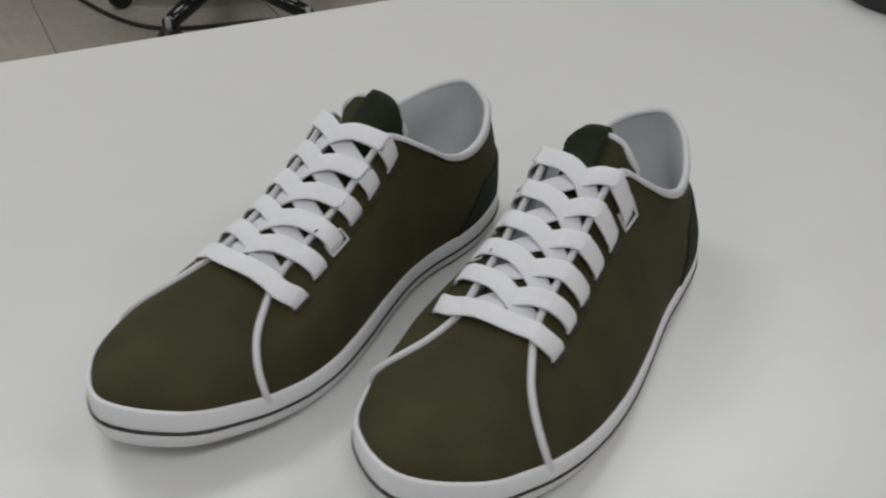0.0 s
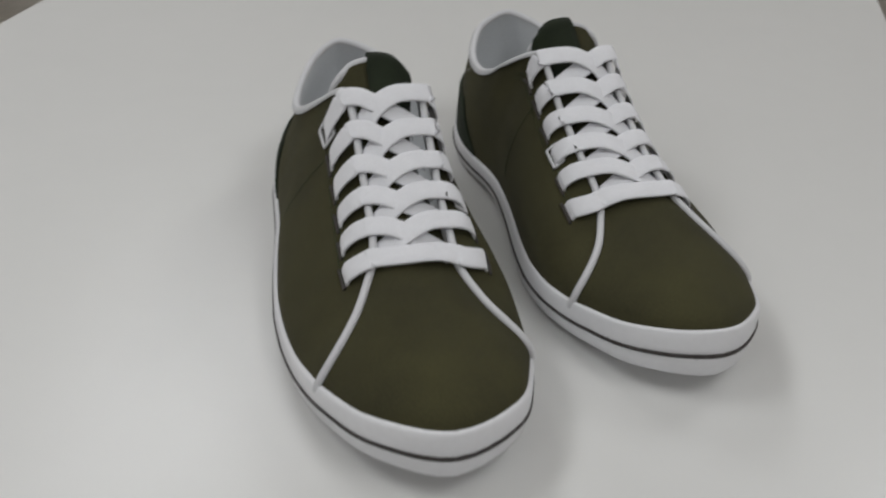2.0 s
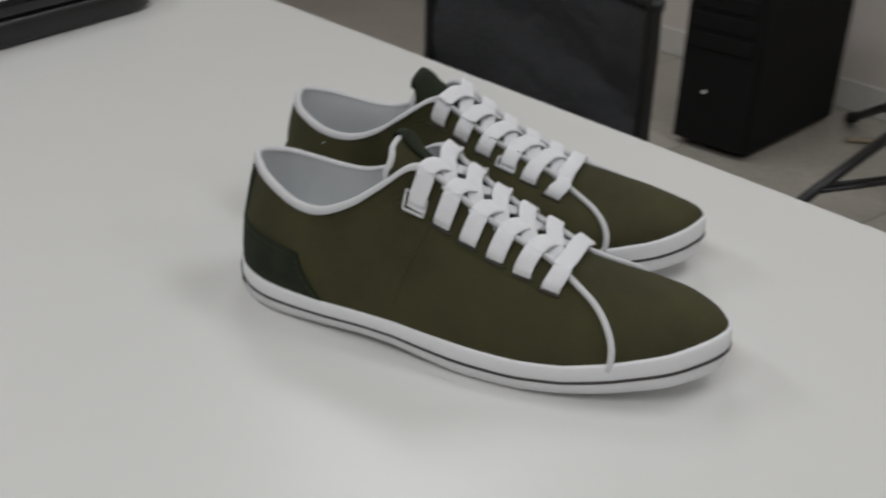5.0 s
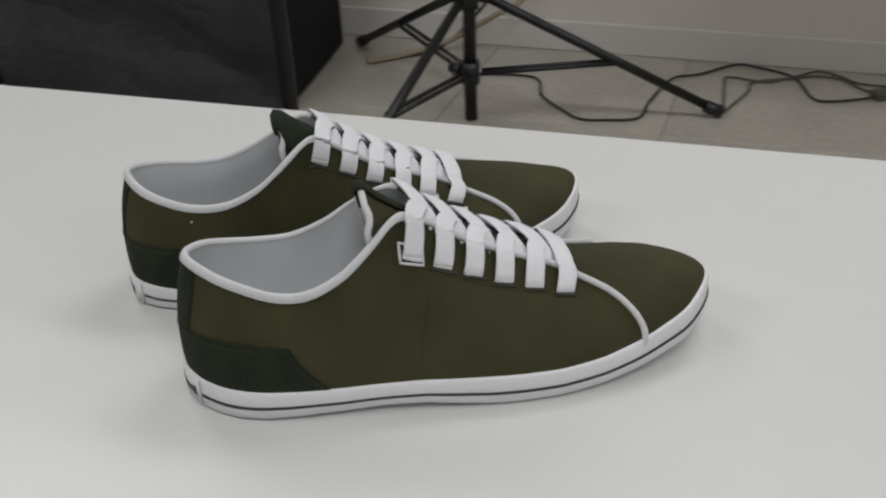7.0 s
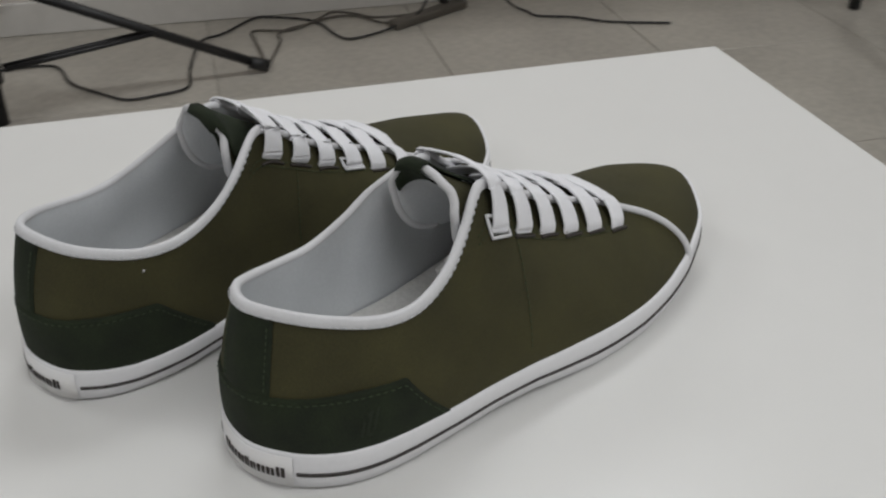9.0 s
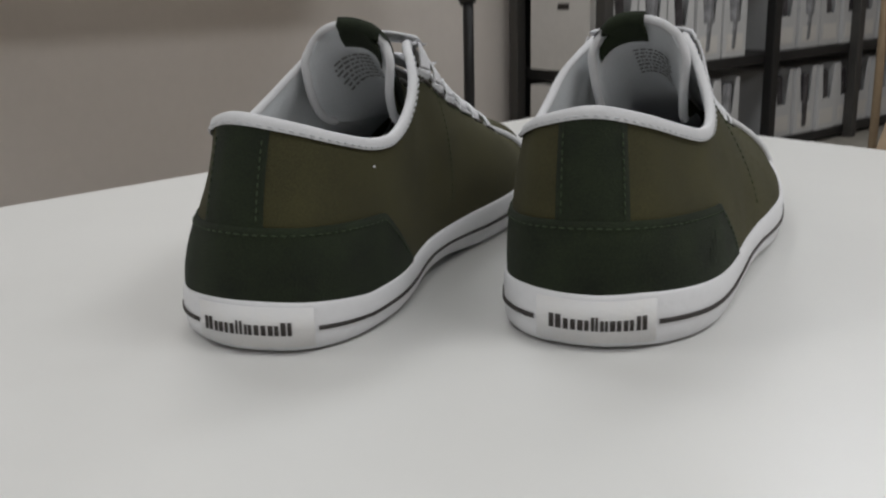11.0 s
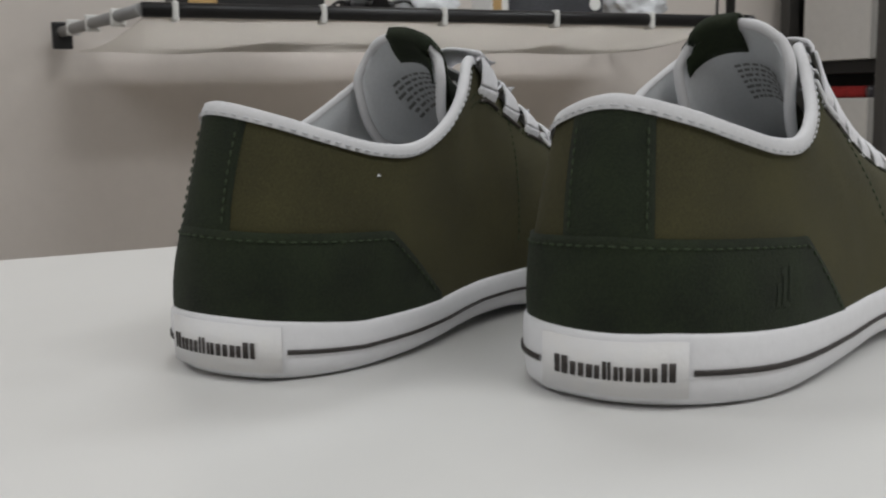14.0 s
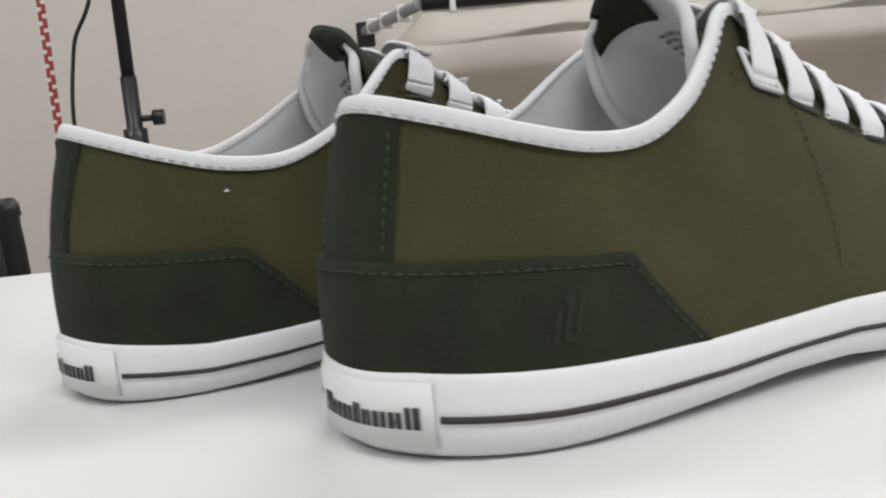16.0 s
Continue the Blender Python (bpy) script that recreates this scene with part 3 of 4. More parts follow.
    for rev in (False, True):
        path = spline(pipe(rev), 110)
        v, f = tube_data(path, 0.0018, sides=8)
        put("piping", v, f, WHITE_TAPE, lab="white piping")

    # --- tongue
    centre = [(0.207, 0.0480), (0.195, 0.0555), (0.175, 0.0640), (0.155, 0.0715), (0.137, 0.0795), (0.122, 0.0875), (0.110, 0.0950), (0.1015, 0.1008), (0.0960, 0.1056)]
    rim = [(0.207, 0.0440), (0.195, 0.0510), (0.173, 0.0570), (0.150, 0.0590), (0.128, 0.0605), (0.108, 0.0650), (0.0985, 0.0750), (0.0960, 0.0870), (0.0955, 0.0970)]
    prof, prof_rim = spline(centre, 26), spline(rim, 26)
    sheet = np.zeros((26, 17, 3))
    for i in range(26):
        q = i / 25
        half = 0.0165 + 0.0045 * max(0.0, (q - 0.45) / 0.55) - 0.0045 * max(0.0, (q - 0.88) / 0.12) ** 2
        for j in range(17):
            a = -1 + 2 * j / 16
            w = abs(a) ** 2.2
            y, z = prof[i] * (1 - w) + prof_rim[i] * w
            sheet[i, j] = (-0.002 * q * q + half * math.sin(a * 1.25) / math.sin(1.25), y, z)
    facing = np.cross(np.gradient(sheet, axis=1), np.gradient(sheet, axis=0))
    facing /= np.maximum(np.linalg.norm(facing, axis=2), 1e-9)[:, :, None]
    if facing[13, 8, 2] < 0:
        facing = -facing
    ra = [list(r) for r in sheet]
    rb = [list(r) for r in sheet - facing * 0.0026]
    v, f = shell(ra, [[(p + w) / 2 for p, w in zip(r, s)] for r, s in zip(ra, rb)])
    tongue = put("tongue", v, f, CANVAS, lab="olive canvas tongue")
    v, f = shell([[(p + w) / 2 + (w - p) * 0.04 for p, w in zip(r, s)] for r, s in zip(ra, rb)], rb)
    put("tongue_lining", v, f, LINING, tongue, "pale grey tongue lining")
    edge = [(r[0] + w[0]) / 2 for r, w in zip(ra[14:], rb[14:])]
    top_edge = [(a + b) / 2 for a, b in zip(ra[-1], rb[-1])]
    other = [(r[-1] + w[-1]) / 2 for r, w in zip(ra[14:], rb[14:])]
    v, f = tube_data(spline(edge + top_edge[1:-1] + other[::-1], 120), 0.0019, sides=8)
    put("tongue_binding", v, f, WHITE_TAPE, tongue, "white tongue binding")
    # tab folded over the top edge, set towards the inner side
    ra2, rb2 = [], []
    for j in range(1, 10):
        outer = [ra[i][j] + facing[i, j] * 0.0011 for i in range(15, 26)]
        topp = [top_edge[j] + np.array((0, -0.0022, 0.0026)), top_edge[j] + np.array((0, -0.0038, 0.0002))]
        inner = [rb[i][j] - facing[i, j] * 0.0012 for i in range(25, 20, -1)]
        line = np.array(outer + topp + inner)
        ra2.append(list(line))
        nrm = np.gradient(line, axis=0)
        nrm = np.stack([nrm[:, 0] * 0, nrm[:, 2], -nrm[:, 1]], 1)
        nrm /= np.maximum(np.linalg.norm(nrm, axis=1), 1e-9)[:, None]
        rb2.append(list(line + nrm * 0.0009))
    v, f = shell(ra2, rb2)
    put("tongue_tab", v, f, SUEDE, tongue, "dark green suede tab")
    # printed care label on the inside of the tongue, as small bars
    vs, fs = [], []
    rnd = random.Random(5)
    for row_i in range(7):
        i = 18.6 - 0.72 * row_i
        j = 6.0
        while j < 12.6:
            w = rnd.uniform(0.3, 1.1)
            j2 = min(j + w, 13)
            quad = []
            for jj, ii in ((j, i), (j2, i), (j2, i - 0.34), (j, i - 0.34)):
                i0, j0 = int(ii), int(jj)
                i1, j1 = min(i0 + 1, 25), min(j0 + 1, 16)
                fi, fj = ii - i0, jj - j0
                p = (rb[i0][j0] * (1 - fi) + rb[i1][j0] * fi) * (1 - fj) + (rb[i0][j1] * (1 - fi) + rb[i1][j1] * fi) * fj
                quad.append(p - facing[i0, j0] * 0.0005)
            q = len(vs)
            vs += quad
            fs.append((q, q + 1, q + 2, q + 3))
            j = j2 + rnd.uniform(0.18, 0.35)
    put("print", vs, fs, PRINT, tongue, "rows of small unreadable grey print", smooth=False)

    # --- lacing
    def lace_y(i):
        return 0.1945 - 0.0159 * i

    PATCH = {1: [], -1: []}
    for s in np.linspace(2.2, 8.6, 97):
        for vv in np.linspace(0.5, 1.0, 76):
            for side in (1, -1):
                st = s if side > 0 else ns_st - s
                PATCH[side].append((st, vv, *skin(st, vv)))
    PATCH = {k: np.array(q) for k, q in PATCH.items()}

    def eyelet(side, y, want_x):
        """Station and height on the quarter at that y, as far out as want_x."""
        q = PATCH[side]
        return q[np.argmin((q[:, 3] - y) ** 2 + (np.abs(q[:, 2]) - want_x) ** 2)][:2]

    def throat(side, y):
        """Station at which the throat's edge has that y."""
        q = PATCH[side][PATCH[side][:, 1] > 0.999]
        return q[np.argmin(np.abs(q[:, 3] - y))][0]

    def drape(side, i):
        """From the slit up over the quarter to the throat's edge: points and sideways directions."""
        s0, v0 = holes[side, i]
        s1 = throat(side, lace_y(i) + 0.0022)
        pts, acr = [], []
        for q in np.linspace(0, 1, 8):
            st, vv = s0 + (s1 - s0) * q ** 1.4, v0 + (1 - v0) * q
            lift = -0.0003 if q == 0 else 0.0010 + 0.0026 * q + 0.0016 * math.sin(math.pi * q)
            pts.append(skin(st, vv, lift))
            d = skin(st - 0.06, vv) - skin(st + 0.06, vv)
            acr.append(d / np.linalg.norm(d) * (1 if d[1] > 0 else -1))
        return pts, acr
    width, thick = 0.0100, 0.0014
    slot_x = [0.0300, 0.0280, 0.0265, 0.0252, 0.0245, 0.0240]
    reach = {1: slot_x, -1: [q + 0.0028 for q in slot_x]}
    holes = {(side, i): eyelet(side, lace_y(i), reach[side][i]) for side in (1, -1) for i in range(6)}

    def strap(path, across):
        sp, ac = spline(path, 44), spline(across, 44)
        v, f = ribbon(sp, ac, width, thick)
        return put("lace", v, f, LACE, lab="flat white cotton lace")

    def middle(side, y, z, turn):
        """Sideways direction over the tongue for a strap that runs at that slant."""
        slope = float(np.interp(y, (0.11, 0.16, 0.20), (-0.60, -0.46, -0.28)))
        return np.array((side * turn, 1.0, slope))
    pts, acr = drape(1, 0)
    pts2, acr2 = drape(-1, 0)
    top = (pts[-1] + pts2[-1]) / 2
    strap(pts + [np.array((0.008, top[1] + 0.0008, top[2] + 0.0018)), np.array((-0.008, top[1] + 0.0008, top[2] + 0.0018))] + pts2[::-1],
          acr + [middle(1, top[1], 0, 0.0)] * 2 + acr2[::-1])
    for i in range(1, 6):
        for side in (1, -1):
            pts, acr = drape(side, i)
            e = pts[-1]
            lift = 0.0013 if side < 0 else 0.0
            low = skin(throat(-side, e[1] + 0.0110), 1.0)
            acr[-1] = acr[-1] * 0.5 + middle(side, e[1], 0, 0.3) * 0.5
            pts += [np.array((side * 0.0085, e[1] + 0.0025, e[2] + 0.0006 + lift)), np.array((-side * 0.002, e[1] + 0.0064, (e[2] + low[2]) / 2 + 0.0014 + lift)),
                    np.array((low[0] * 0.66, low[1] - 0.0014, low[2] + 0.0008)), np.array((low[0] * 0.93, low[1] + 0.0006, low[2] - 0.0022))]
            acr += [middle(side, e[1], 0, 0.30), middle(side, e[1], 0, 0.42), middle(side, low[1], 0, 0.42), middle(side, low[1], 0, 0.35)]
            strap(pts, acr)
    # slits under the lace ends, with a white frame round two of them
    for side in (1, -1):
        for i in range(6):
            s0, v0 = holes[side, i]
            path = []
            for d in (-0.0058, 0.0, 0.0058):
                st, vv = eyelet(side, lace_y(i) + d, reach[side][i] + 0.0009)
                path.append(skin(st, vv, 0.0002))
            # a dark tube on the canvas stands in for the shade inside the slit
            v, f = tube_data(spline(path, 10), 0.0009, sides=6)
            put("lace_slot", v, f, INK_AND_HOLE_SHADE, lab="lace slit with its inner shade drawn as a dark line")
    for side, i in ((1, 5), (-1, 2)):
        corner = [skin(*eyelet(side, lace_y(i) + dy, reach[side][i] + dx), 0.0012) for dy, dx in ((-0.0060, 0.0008), (0.0060, 0.0008), (0.0060, -0.0036), (-0.0060, -0.0036))]
        pts = []
        for a, b in zip(corner, corner[1:] + corner[:1]):
            for q in range(5):
                pts.append(a * (1 - q / 5) + b * q / 5)
        v, f = tube_data(pts, 0.0008, closed=True, sides=6)
        put("lace_loop", v, f, WHITE_TAPE, lab="small white lace loop")
    # --- faint embossed mark on the outer heel patch
    v, f = [], []
    for at, z0, z1 in ((12.42, 0.0250, 0.0310), (12.28, 0.0250, 0.0345), (12.12, 0.0265, 0.0350), (12.34, 0.0328, 0.0342), (12.20, 0.0245, 0.0258)):
        rows = []
        for q in range(4):
            row = []
            for w in range(5):
                z = z0 + (z1 - z0) * w / 4
                sx = at - 9 * (z - 0.0245) - 0.075 * q / 3
                row.append(skin(sx, v_at(sx, z), 0.00125))
            rows.append(row)
        q0 = len(v)
        v += [p for r in rows for p in r]
        f += [tuple(w + q0 for w in face) for face in grid_faces(4, 5)]
    put("embossed_mark", v, f, SUEDE_PRESSED, lab="faint pressed mark in the suede")
    if sgn < 0:
        p = skin(18.05, 0.80, 0.0006)
        v, f = tube_data([p, p + (0.0002, 0.0008, 0.0003), p + (0.0, 0.0014, -0.0001)], [0.0002, 0.0004, 0.0002], sides=6)
        put("lint", v, f, LACE, lab="tiny white speck of lint")
    return shoe


OUTLINE_SIDE = side_sign()
RIGHT = Matrix.Translation((0, 0, TOP))
LEFT = Matrix.Translation((-0.1162, -0.0352, TOP)) @ Matrix.Rotation(0.00743, 4, "Z")
sneaker(1, RIGHT, "olive canvas low-top sneaker with white laces and a white rubber sole")
SOLE_TOP = SOLE_TOP_OTHER
sneaker(-1, LEFT, "olive canvas low-top sneaker, the other of the pair")


# ---- tissue left in the shoes ----
for at, mirror in ((RIGHT, 1), (LEFT, -1)):
    bm = bmesh.new()
    bmesh.ops.create_icosphere(bm, subdivisions=5, radius=1)
    for v in bm.verts:
        k = 1 + 0.22 * noise.noise(v.co * 2.3 + Vector((3 * mirror, 0, 0))) + 0.10 * abs(noise.noise(v.co * 6.0)) * 2
        v.co = Vector((v.co.x * 0.020 * k * mirror, 0.145 + v.co.y * 0.035 * k, max(0.036 + v.co.z * 0.013 * k, 0.0222)))
    tissue = from_bm("tissue_paper", bm, PAPER, None, "", True)
    tissue.matrix_world = at
    tagged(tissue, "crumpled pale tissue paper stuffed in the sneaker", "paper", "tissue in the sneakers")


# ---- chair at the long side of the table ----
def chair():
    ob = thing("chair", Matrix.Translation(room(-0.70, -0.53, 0)) @ ROOM, "office chair with a dark grey fabric back edged in black", "chair")
    bm = bmesh.new()
    bmesh.ops.create_grid(bm, x_segments=44, y_segments=36, size=0.5)
    for v in bm.verts:
        y, z = v.co.x * 0.445, 0.43 + (v.co.y + 0.5) * 0.325
        rumple = noise.noise(Vector((y * 9, z * 22, 1.7))) + 0.5 * noise.noise(Vector((y * 24, z * 40, 5.1)))
        sag = 0.03 * (1 - (2 * v.co.x) ** 2) + 0.006 * math.sin(z * 40 + y * 9) + 0.007 * rumple * (1 - (2 * v.co.x) ** 4)
        v.co = Vector((-sag + 0.02 * (0.6 - z), y, z))
    r = bmesh.ops.solidify(bm, geom=bm.faces[:], thickness=0.016)
    from_bm("backrest", bm, DARK_FABRIC, ob, "dark grey stretched fabric", True)
    edge = [(0.0, -0.222, 0.44), (0.0, -0.225, 0.60), (0, -0.222, 0.74), (-0.006, -0.205, 0.757), (-0.03, 0, 0.763), (-0.006, 0.205, 0.757), (0, 0.222, 0.74), (0.0, 0.225, 0.60), (0.0, 0.222, 0.44), (-0.03, 0, 0.432)]
    tube("back_frame", spline(edge, 80, closed=True), 0.010, BLACK_PLASTIC, ob, closed=True)
    box("handle_bracket", (0.02, 0.035, 0.16), Matrix.Translation((-0.035, 0.175, 0.80)), BLACK_PLASTIC, ob, 0.006)
    tube("top_bar", spline([(-0.035, 0.175, 0.865), (-0.045, 0.0, 0.90), (-0.035, -0.175, 0.865)], 20), 0.011, BLACK_PLASTIC, ob)
    box("handle_bracket", (0.02, 0.035, 0.16), Matrix.Translation((-0.035, -0.175, 0.80)), BLACK_PLASTIC, ob, 0.006)
    bm = bmesh.new()
    add_box(bm, (0.46, 0.47, 0.07), Matrix.Translation((0.20, 0, 0.425)), 0.028, 4)
    from_bm("seat", bm, DARK_FABRIC, ob, "black fabric seat", True)
    for s in (-1, 1):
        tube("back_support", spline([(0.10, s * 0.14, 0.40), (-0.03, s * 0.14, 0.40), (-0.05, s * 0.15, 0.55), (-0.05, s * 0.165, 0.72)], 20), 0.012, BLACK_METAL, ob)
    rod("gas_column", (0.20, 0, 0.24), (0.20, 0, 0.39), 0.026, BLACK_METAL, ob)
    for k in range(5):
        a = k * 2 * math.pi / 5 + 0.3
        e = Vector((0.20 + 0.27 * math.cos(a), 0.27 * math.sin(a), 0.225))
        rod("base_arm", (0.20, 0, 0.26), e, 0.022, BLACK_PLASTIC, ob, 0.016)
        bm = bmesh.new()
        bmesh.ops.create_cone(bm, cap_ends=True, segments=16, radius1=0.03, radius2=0.03, depth=0.03, matrix=Matrix.Translation((e.x, e.y, 0.18)) @ Matrix.Rotation(a + math.pi / 2, 4, "Z") @ Matrix.Rotation(math.pi / 2, 4, "Y"))
        from_bm("castor", bm, BLACK_PLASTIC, ob)
        rod("castor_stem", (e.x, e.y, 0.18), (e.x, e.y, 0.225), 0.008, BLACK_METAL, ob)
    return ob


chair()


# ---- light stands ----
def light_stand(pole_xy, feet, height, joint, low, label):
    ob = thing("light_stand", Matrix.Translation((*pole_xy, 0)), label, "light stand", "light stands")
    rod("pole", (0, 0, 0.004), (0, 0, height * 0.42), 0.0175, BLACK_METAL, ob)
    rod("pole", (0, 0, height * 0.42 - 0.02), (0, 0, height), 0.0145, BLACK_METAL, ob)
    for z in (joint, low, 0.74):
        rod("collar", (0, 0, z - 0.03), (0, 0, z + 0.03), 0.026, BLACK_PLASTIC, ob)
    rod("knob_stem", (0, 0, 0.79), (0.028, 0.045, 0.79), 0.007, BLACK_PLASTIC, ob)
    rod("knob", (0.022, 0.036, 0.79), (0.034, 0.056, 0.79), 0.017, BLACK_PLASTIC, ob)
    rod("knob", (-0.02, -0.02, low), (-0.05, -0.04, low), 0.015, BLACK_PLASTIC, ob)
    for fx, fy in feet:
        f = Vector((fx, fy, 0.015))
        d = Vector((fx, fy, 0)).normalized()
        top = d * 0.035 + Vector((0, 0, joint + 0.005))
        rod("leg", top, f, 0.0125, BLACK_METAL, ob)
        rod("hinge", top - d * 0.02 + Vector((0, 0, 0.012)), top + d * 0.015 - Vector((0, 0, 0.01)), 0.018, BLACK_PLASTIC, ob)
        mid = top.lerp(f, 0.56)
        side = Vector((-d.y, d.x, 0)) * 0.012
        for s in (-1, 1):
            rod("brace", d * 0.03 + Vector((0, 0, low)) + side * s, mid + side * s, 0.006, BLACK_METAL, ob)
        rod("rubber_foot", f + Vector((0, 0, 0.0)) + d * 0.005, f - d * 0.04 + Vector((0, 0, 0.018)), 0.017, BLACK_PLASTIC, ob)
    return ob


light_stand((-2.055, 0.60), ((0.168, 0.64), (-0.70, -0.21), (0.50, -0.44)), 2.1, 0.335, 0.135, "black metal light stand with folding tripod legs")
p2 = room(-2.06, 1.80)
light_stand((p2.x, p2.y), tuple(tuple(room(a, b))[:2] for a, b in ((-0.50, -0.44), (0.62, -0.21), (-0.13, 0.65))), 2.1, 0.29, 0.12, "black metal light stand beside the shooting shelf")

# ---- black computer tower by the wall ----
tower = thing("computer_tower", Matrix.Translation((-2.56, 0.13, 0)) @ Matrix.Rotation(radians(158), 4, "Z"), "black computer tower standing on the floor", "computer")
box("case", (0.52, 0.23, 0.46), Matrix.Translation((0, 0, 0.245)), BLACK_MATTE, tower, 0.006)
box("front_panel", (0.02, 0.225, 0.45), Matrix.Translation((-0.268, 0, 0.245)), BLACK_MATTE, tower, 0.006)
rod("badge", (-0.278, 0.03, 0.17), (-0.2815, 0.03, 0.17), 0.006, CLIP, tower)
for k in range(3):
    box("drive_bay", (0.006, 0.19, 0.04), Matrix.Translation((-0.279, 0, 0.42 - 0.055 * k)), BLACK_MATTE, tower, 0.002)
for x in (-0.2, 0.2):
    for y in (-0.08, 0.08):
        box("foot", (0.04, 0.03, 0.016), Matrix.Translation((x, y, 0.008)), BLACK_MATTE, tower, 0.003)
tagged(box("paper_stack", (0.14, 0.10, 0.02), Matrix.Translation((-2.44, 0.10, 0.485)) @ Matrix.Rotation(0.5, 4, "Z"), SOCKET, None, 0.002), "small white box on the computer tower", "box")

# ---- sockets, plugs and cables ----
for u_at, z_at in ((-0.68, 0.335), (-0.55, 0.32)):
    s = thing("wall_socket", Matrix.Translation(room(N0 + 0.002, u_at, z_at)) @ ROOM, "white double wall socket with a black plug", "socket", "wall sockets")
    box("plate", (0.012, 0.085, 0.13), Matrix.Translation((0.004, 0, 0)), SOCKET, s, 0.004)
    box("plug", (0.05, 0.035, 0.045), Matrix.Translation((0.035, 0.005, -0.02)), BLACK_PLASTIC, s, 0.008)


def cable(pts, r, mat, label, n=90):
    v, f = tube_data(spline(pts, n), r, sides=7)
    return tagged(part("cable", v, f, mat, flip=True), label, "cable", "cables on the floor")


c1, c2 = room(-2.66, -0.675, 0.30), room(-2.66, -0.545, 0.285)
cable([c1, c1 + Vector((0.05, 0.05, -0.12)), room(-2.6, -0.62, 0.16), room(-2.62, -0.72, 0.05), room(-2.55, -0.80, 0.006), room(-2.45, -0.95, 0.006)], 0.005, CABLE_BLACK, "thin black cable hanging from a wall socket")
cable([c2, c2 + Vector((0.05, 0.02, -0.10)), room(-2.60, -0.60, 0.12), room(-2.60, -0.75, 0.03), room(-2.50, -0.86, 0.012), room(-2.42, -0.95, 0.010)], 0.009, CABLE_TAN, "thick tan cable hanging down the wall")


def flat(plan, z=0.006):
    out = []
    for x, y in plan:
        gap = max(0.0, N0 + 0.045 - (x * 0.866 - y * 0.5))
        out.append((x + gap * 0.866, y - gap * 0.5, z))
    return out


cable([(-2.40, 0.62, 0.006)] + flat([(-2.309, 0.841), (-2.155, 0.828), (-2.036, 0.852), (-1.964, 0.878), (-1.938, 0.942), (-1.929, 1.028), (-2.034, 1.103), (-2.177, 1.226), (-2.189, 1.314),
      (-2.252, 1.456), (-2.230, 1.510), (-2.088, 1.561), (-1.940, 1.534), (-1.896, 1.559)]) + [(-1.880, 1.676, 0.010), (-1.885, 1.79, 0.025), (-1.905, 1.87, 0.085), (-1.915, 1.895, 0.10), (-1.912, 1.912, 0.05)],
      0.0036, CABLE_BLACK, "long black cable curling over the floor", 200)
cable(flat([(-1.905, 1.261), (-2.087, 1.347), (-2.144, 1.386), (-2.079, 1.468), (-2.094, 1.573), (-2.148, 1.669), (-2.064, 1.687), (-1.988, 1.715), (-1.930, 1.812)]), 0.0034, CABLE_GREY, "grey-brown cable curling over the floor", 140)
cable(flat([(-1.905, 1.261), (-2.017, 1.383), (-2.083, 1.432), (-2.083, 1.534), (-2.077, 1.625), (-2.034, 1.680), (-1.951, 1.694), (-1.908, 1.715)], 0.0065), 0.0034, CABLE_GREY, "grey-brown cable lying in a loose loop", 140)
cable([(-1.905, 1.962, 0.05), (-1.90, 1.975, 0.09), (-1.88, 2.01, 0.095), (-1.83, 2.05, 0.06), (-1.77, 2.075, 0.012), (-1.71, 2.075, 0.006), (-1.66, 2.07, 0.006), (-1.577, 2.138, 0.006), (-1.479, 2.183, 0.006), (-1.35, 2.30, 0.006)],
      0.0036, CABLE_BLACK, "black cable arching out of the power strip", 120)
strip = thing("power_strip", Matrix.Translation((-1.888, 1.835, 0)) @ Matrix.Rotation(radians(90), 4, "Z"), "grey power strip with black plugs on the floor", "power strip")
box("body", (0.29, 0.045, 0.024), Matrix.Translation((0, 0, 0.012)), CABLE_GREY, strip, 0.006)
for x in (0.08, 0.135):
    box("plug", (0.024, 0.028, 0.040), Matrix.Translation((x, 0.016, 0.040)), BLACK_PLASTIC, strip, 0.008)
# pole cables and the red and white webbing strap
cable([(-2.075, 0.585, 2.0), (-2.10, 0.555, 1.5), (-2.095, 0.56, 1.1), (-2.15, 0.52, 0.95), (-2.14, 0.50, 0.72), (-2.08, 0.57, 0.45), (-2.075, 0.58, 0.33)], 0.0045, CABLE_BLACK, "thin dark cable hanging beside the stand's pole")
p = room(-2.06, 1.80)
POLE_CABLE = cable([(p.x - 0.03, p.y, 1.6), (p.x - 0.04, p.y - 0.01, 1.0), (p.x - 0.055, p.y - 0.01, 0.9), (p.x - 0.05, p.y, 0.78), (p.x - 0.02, p.y, 0.7)], 0.0045, CABLE_BLACK, "thin dark cable looped beside the stand's pole")
strap = thing("webbing_strap", Matrix.Translation(room(-2.25, -0.715, 0)) @ ROOM, "red and white checked webbing strap hanging down", "strap")
bm = bmesh.new()
add_box(bm, (0.006, 0.018, 1.35), Matrix.Translation((0, 0, 1.43)), 0.0015, 1)
from_bm("webbing", bm, ROPE_RED, strap, "red woven webbing")
vs, fs = [], []
for k in range(84):
    z = 0.765 + k * 0.016
    off = 0.0055 if k % 2 else -0.0055
    for x in (0.0034, -0.0034):
        q = len(vs)
        vs += [(x, off - 0.005, z), (x, off + 0.005, z), (x, off + 0.005, z + 0.009), (x, off - 0.005, z + 0.009)]
        fs.append((q, q + 1, q + 2, q + 3))
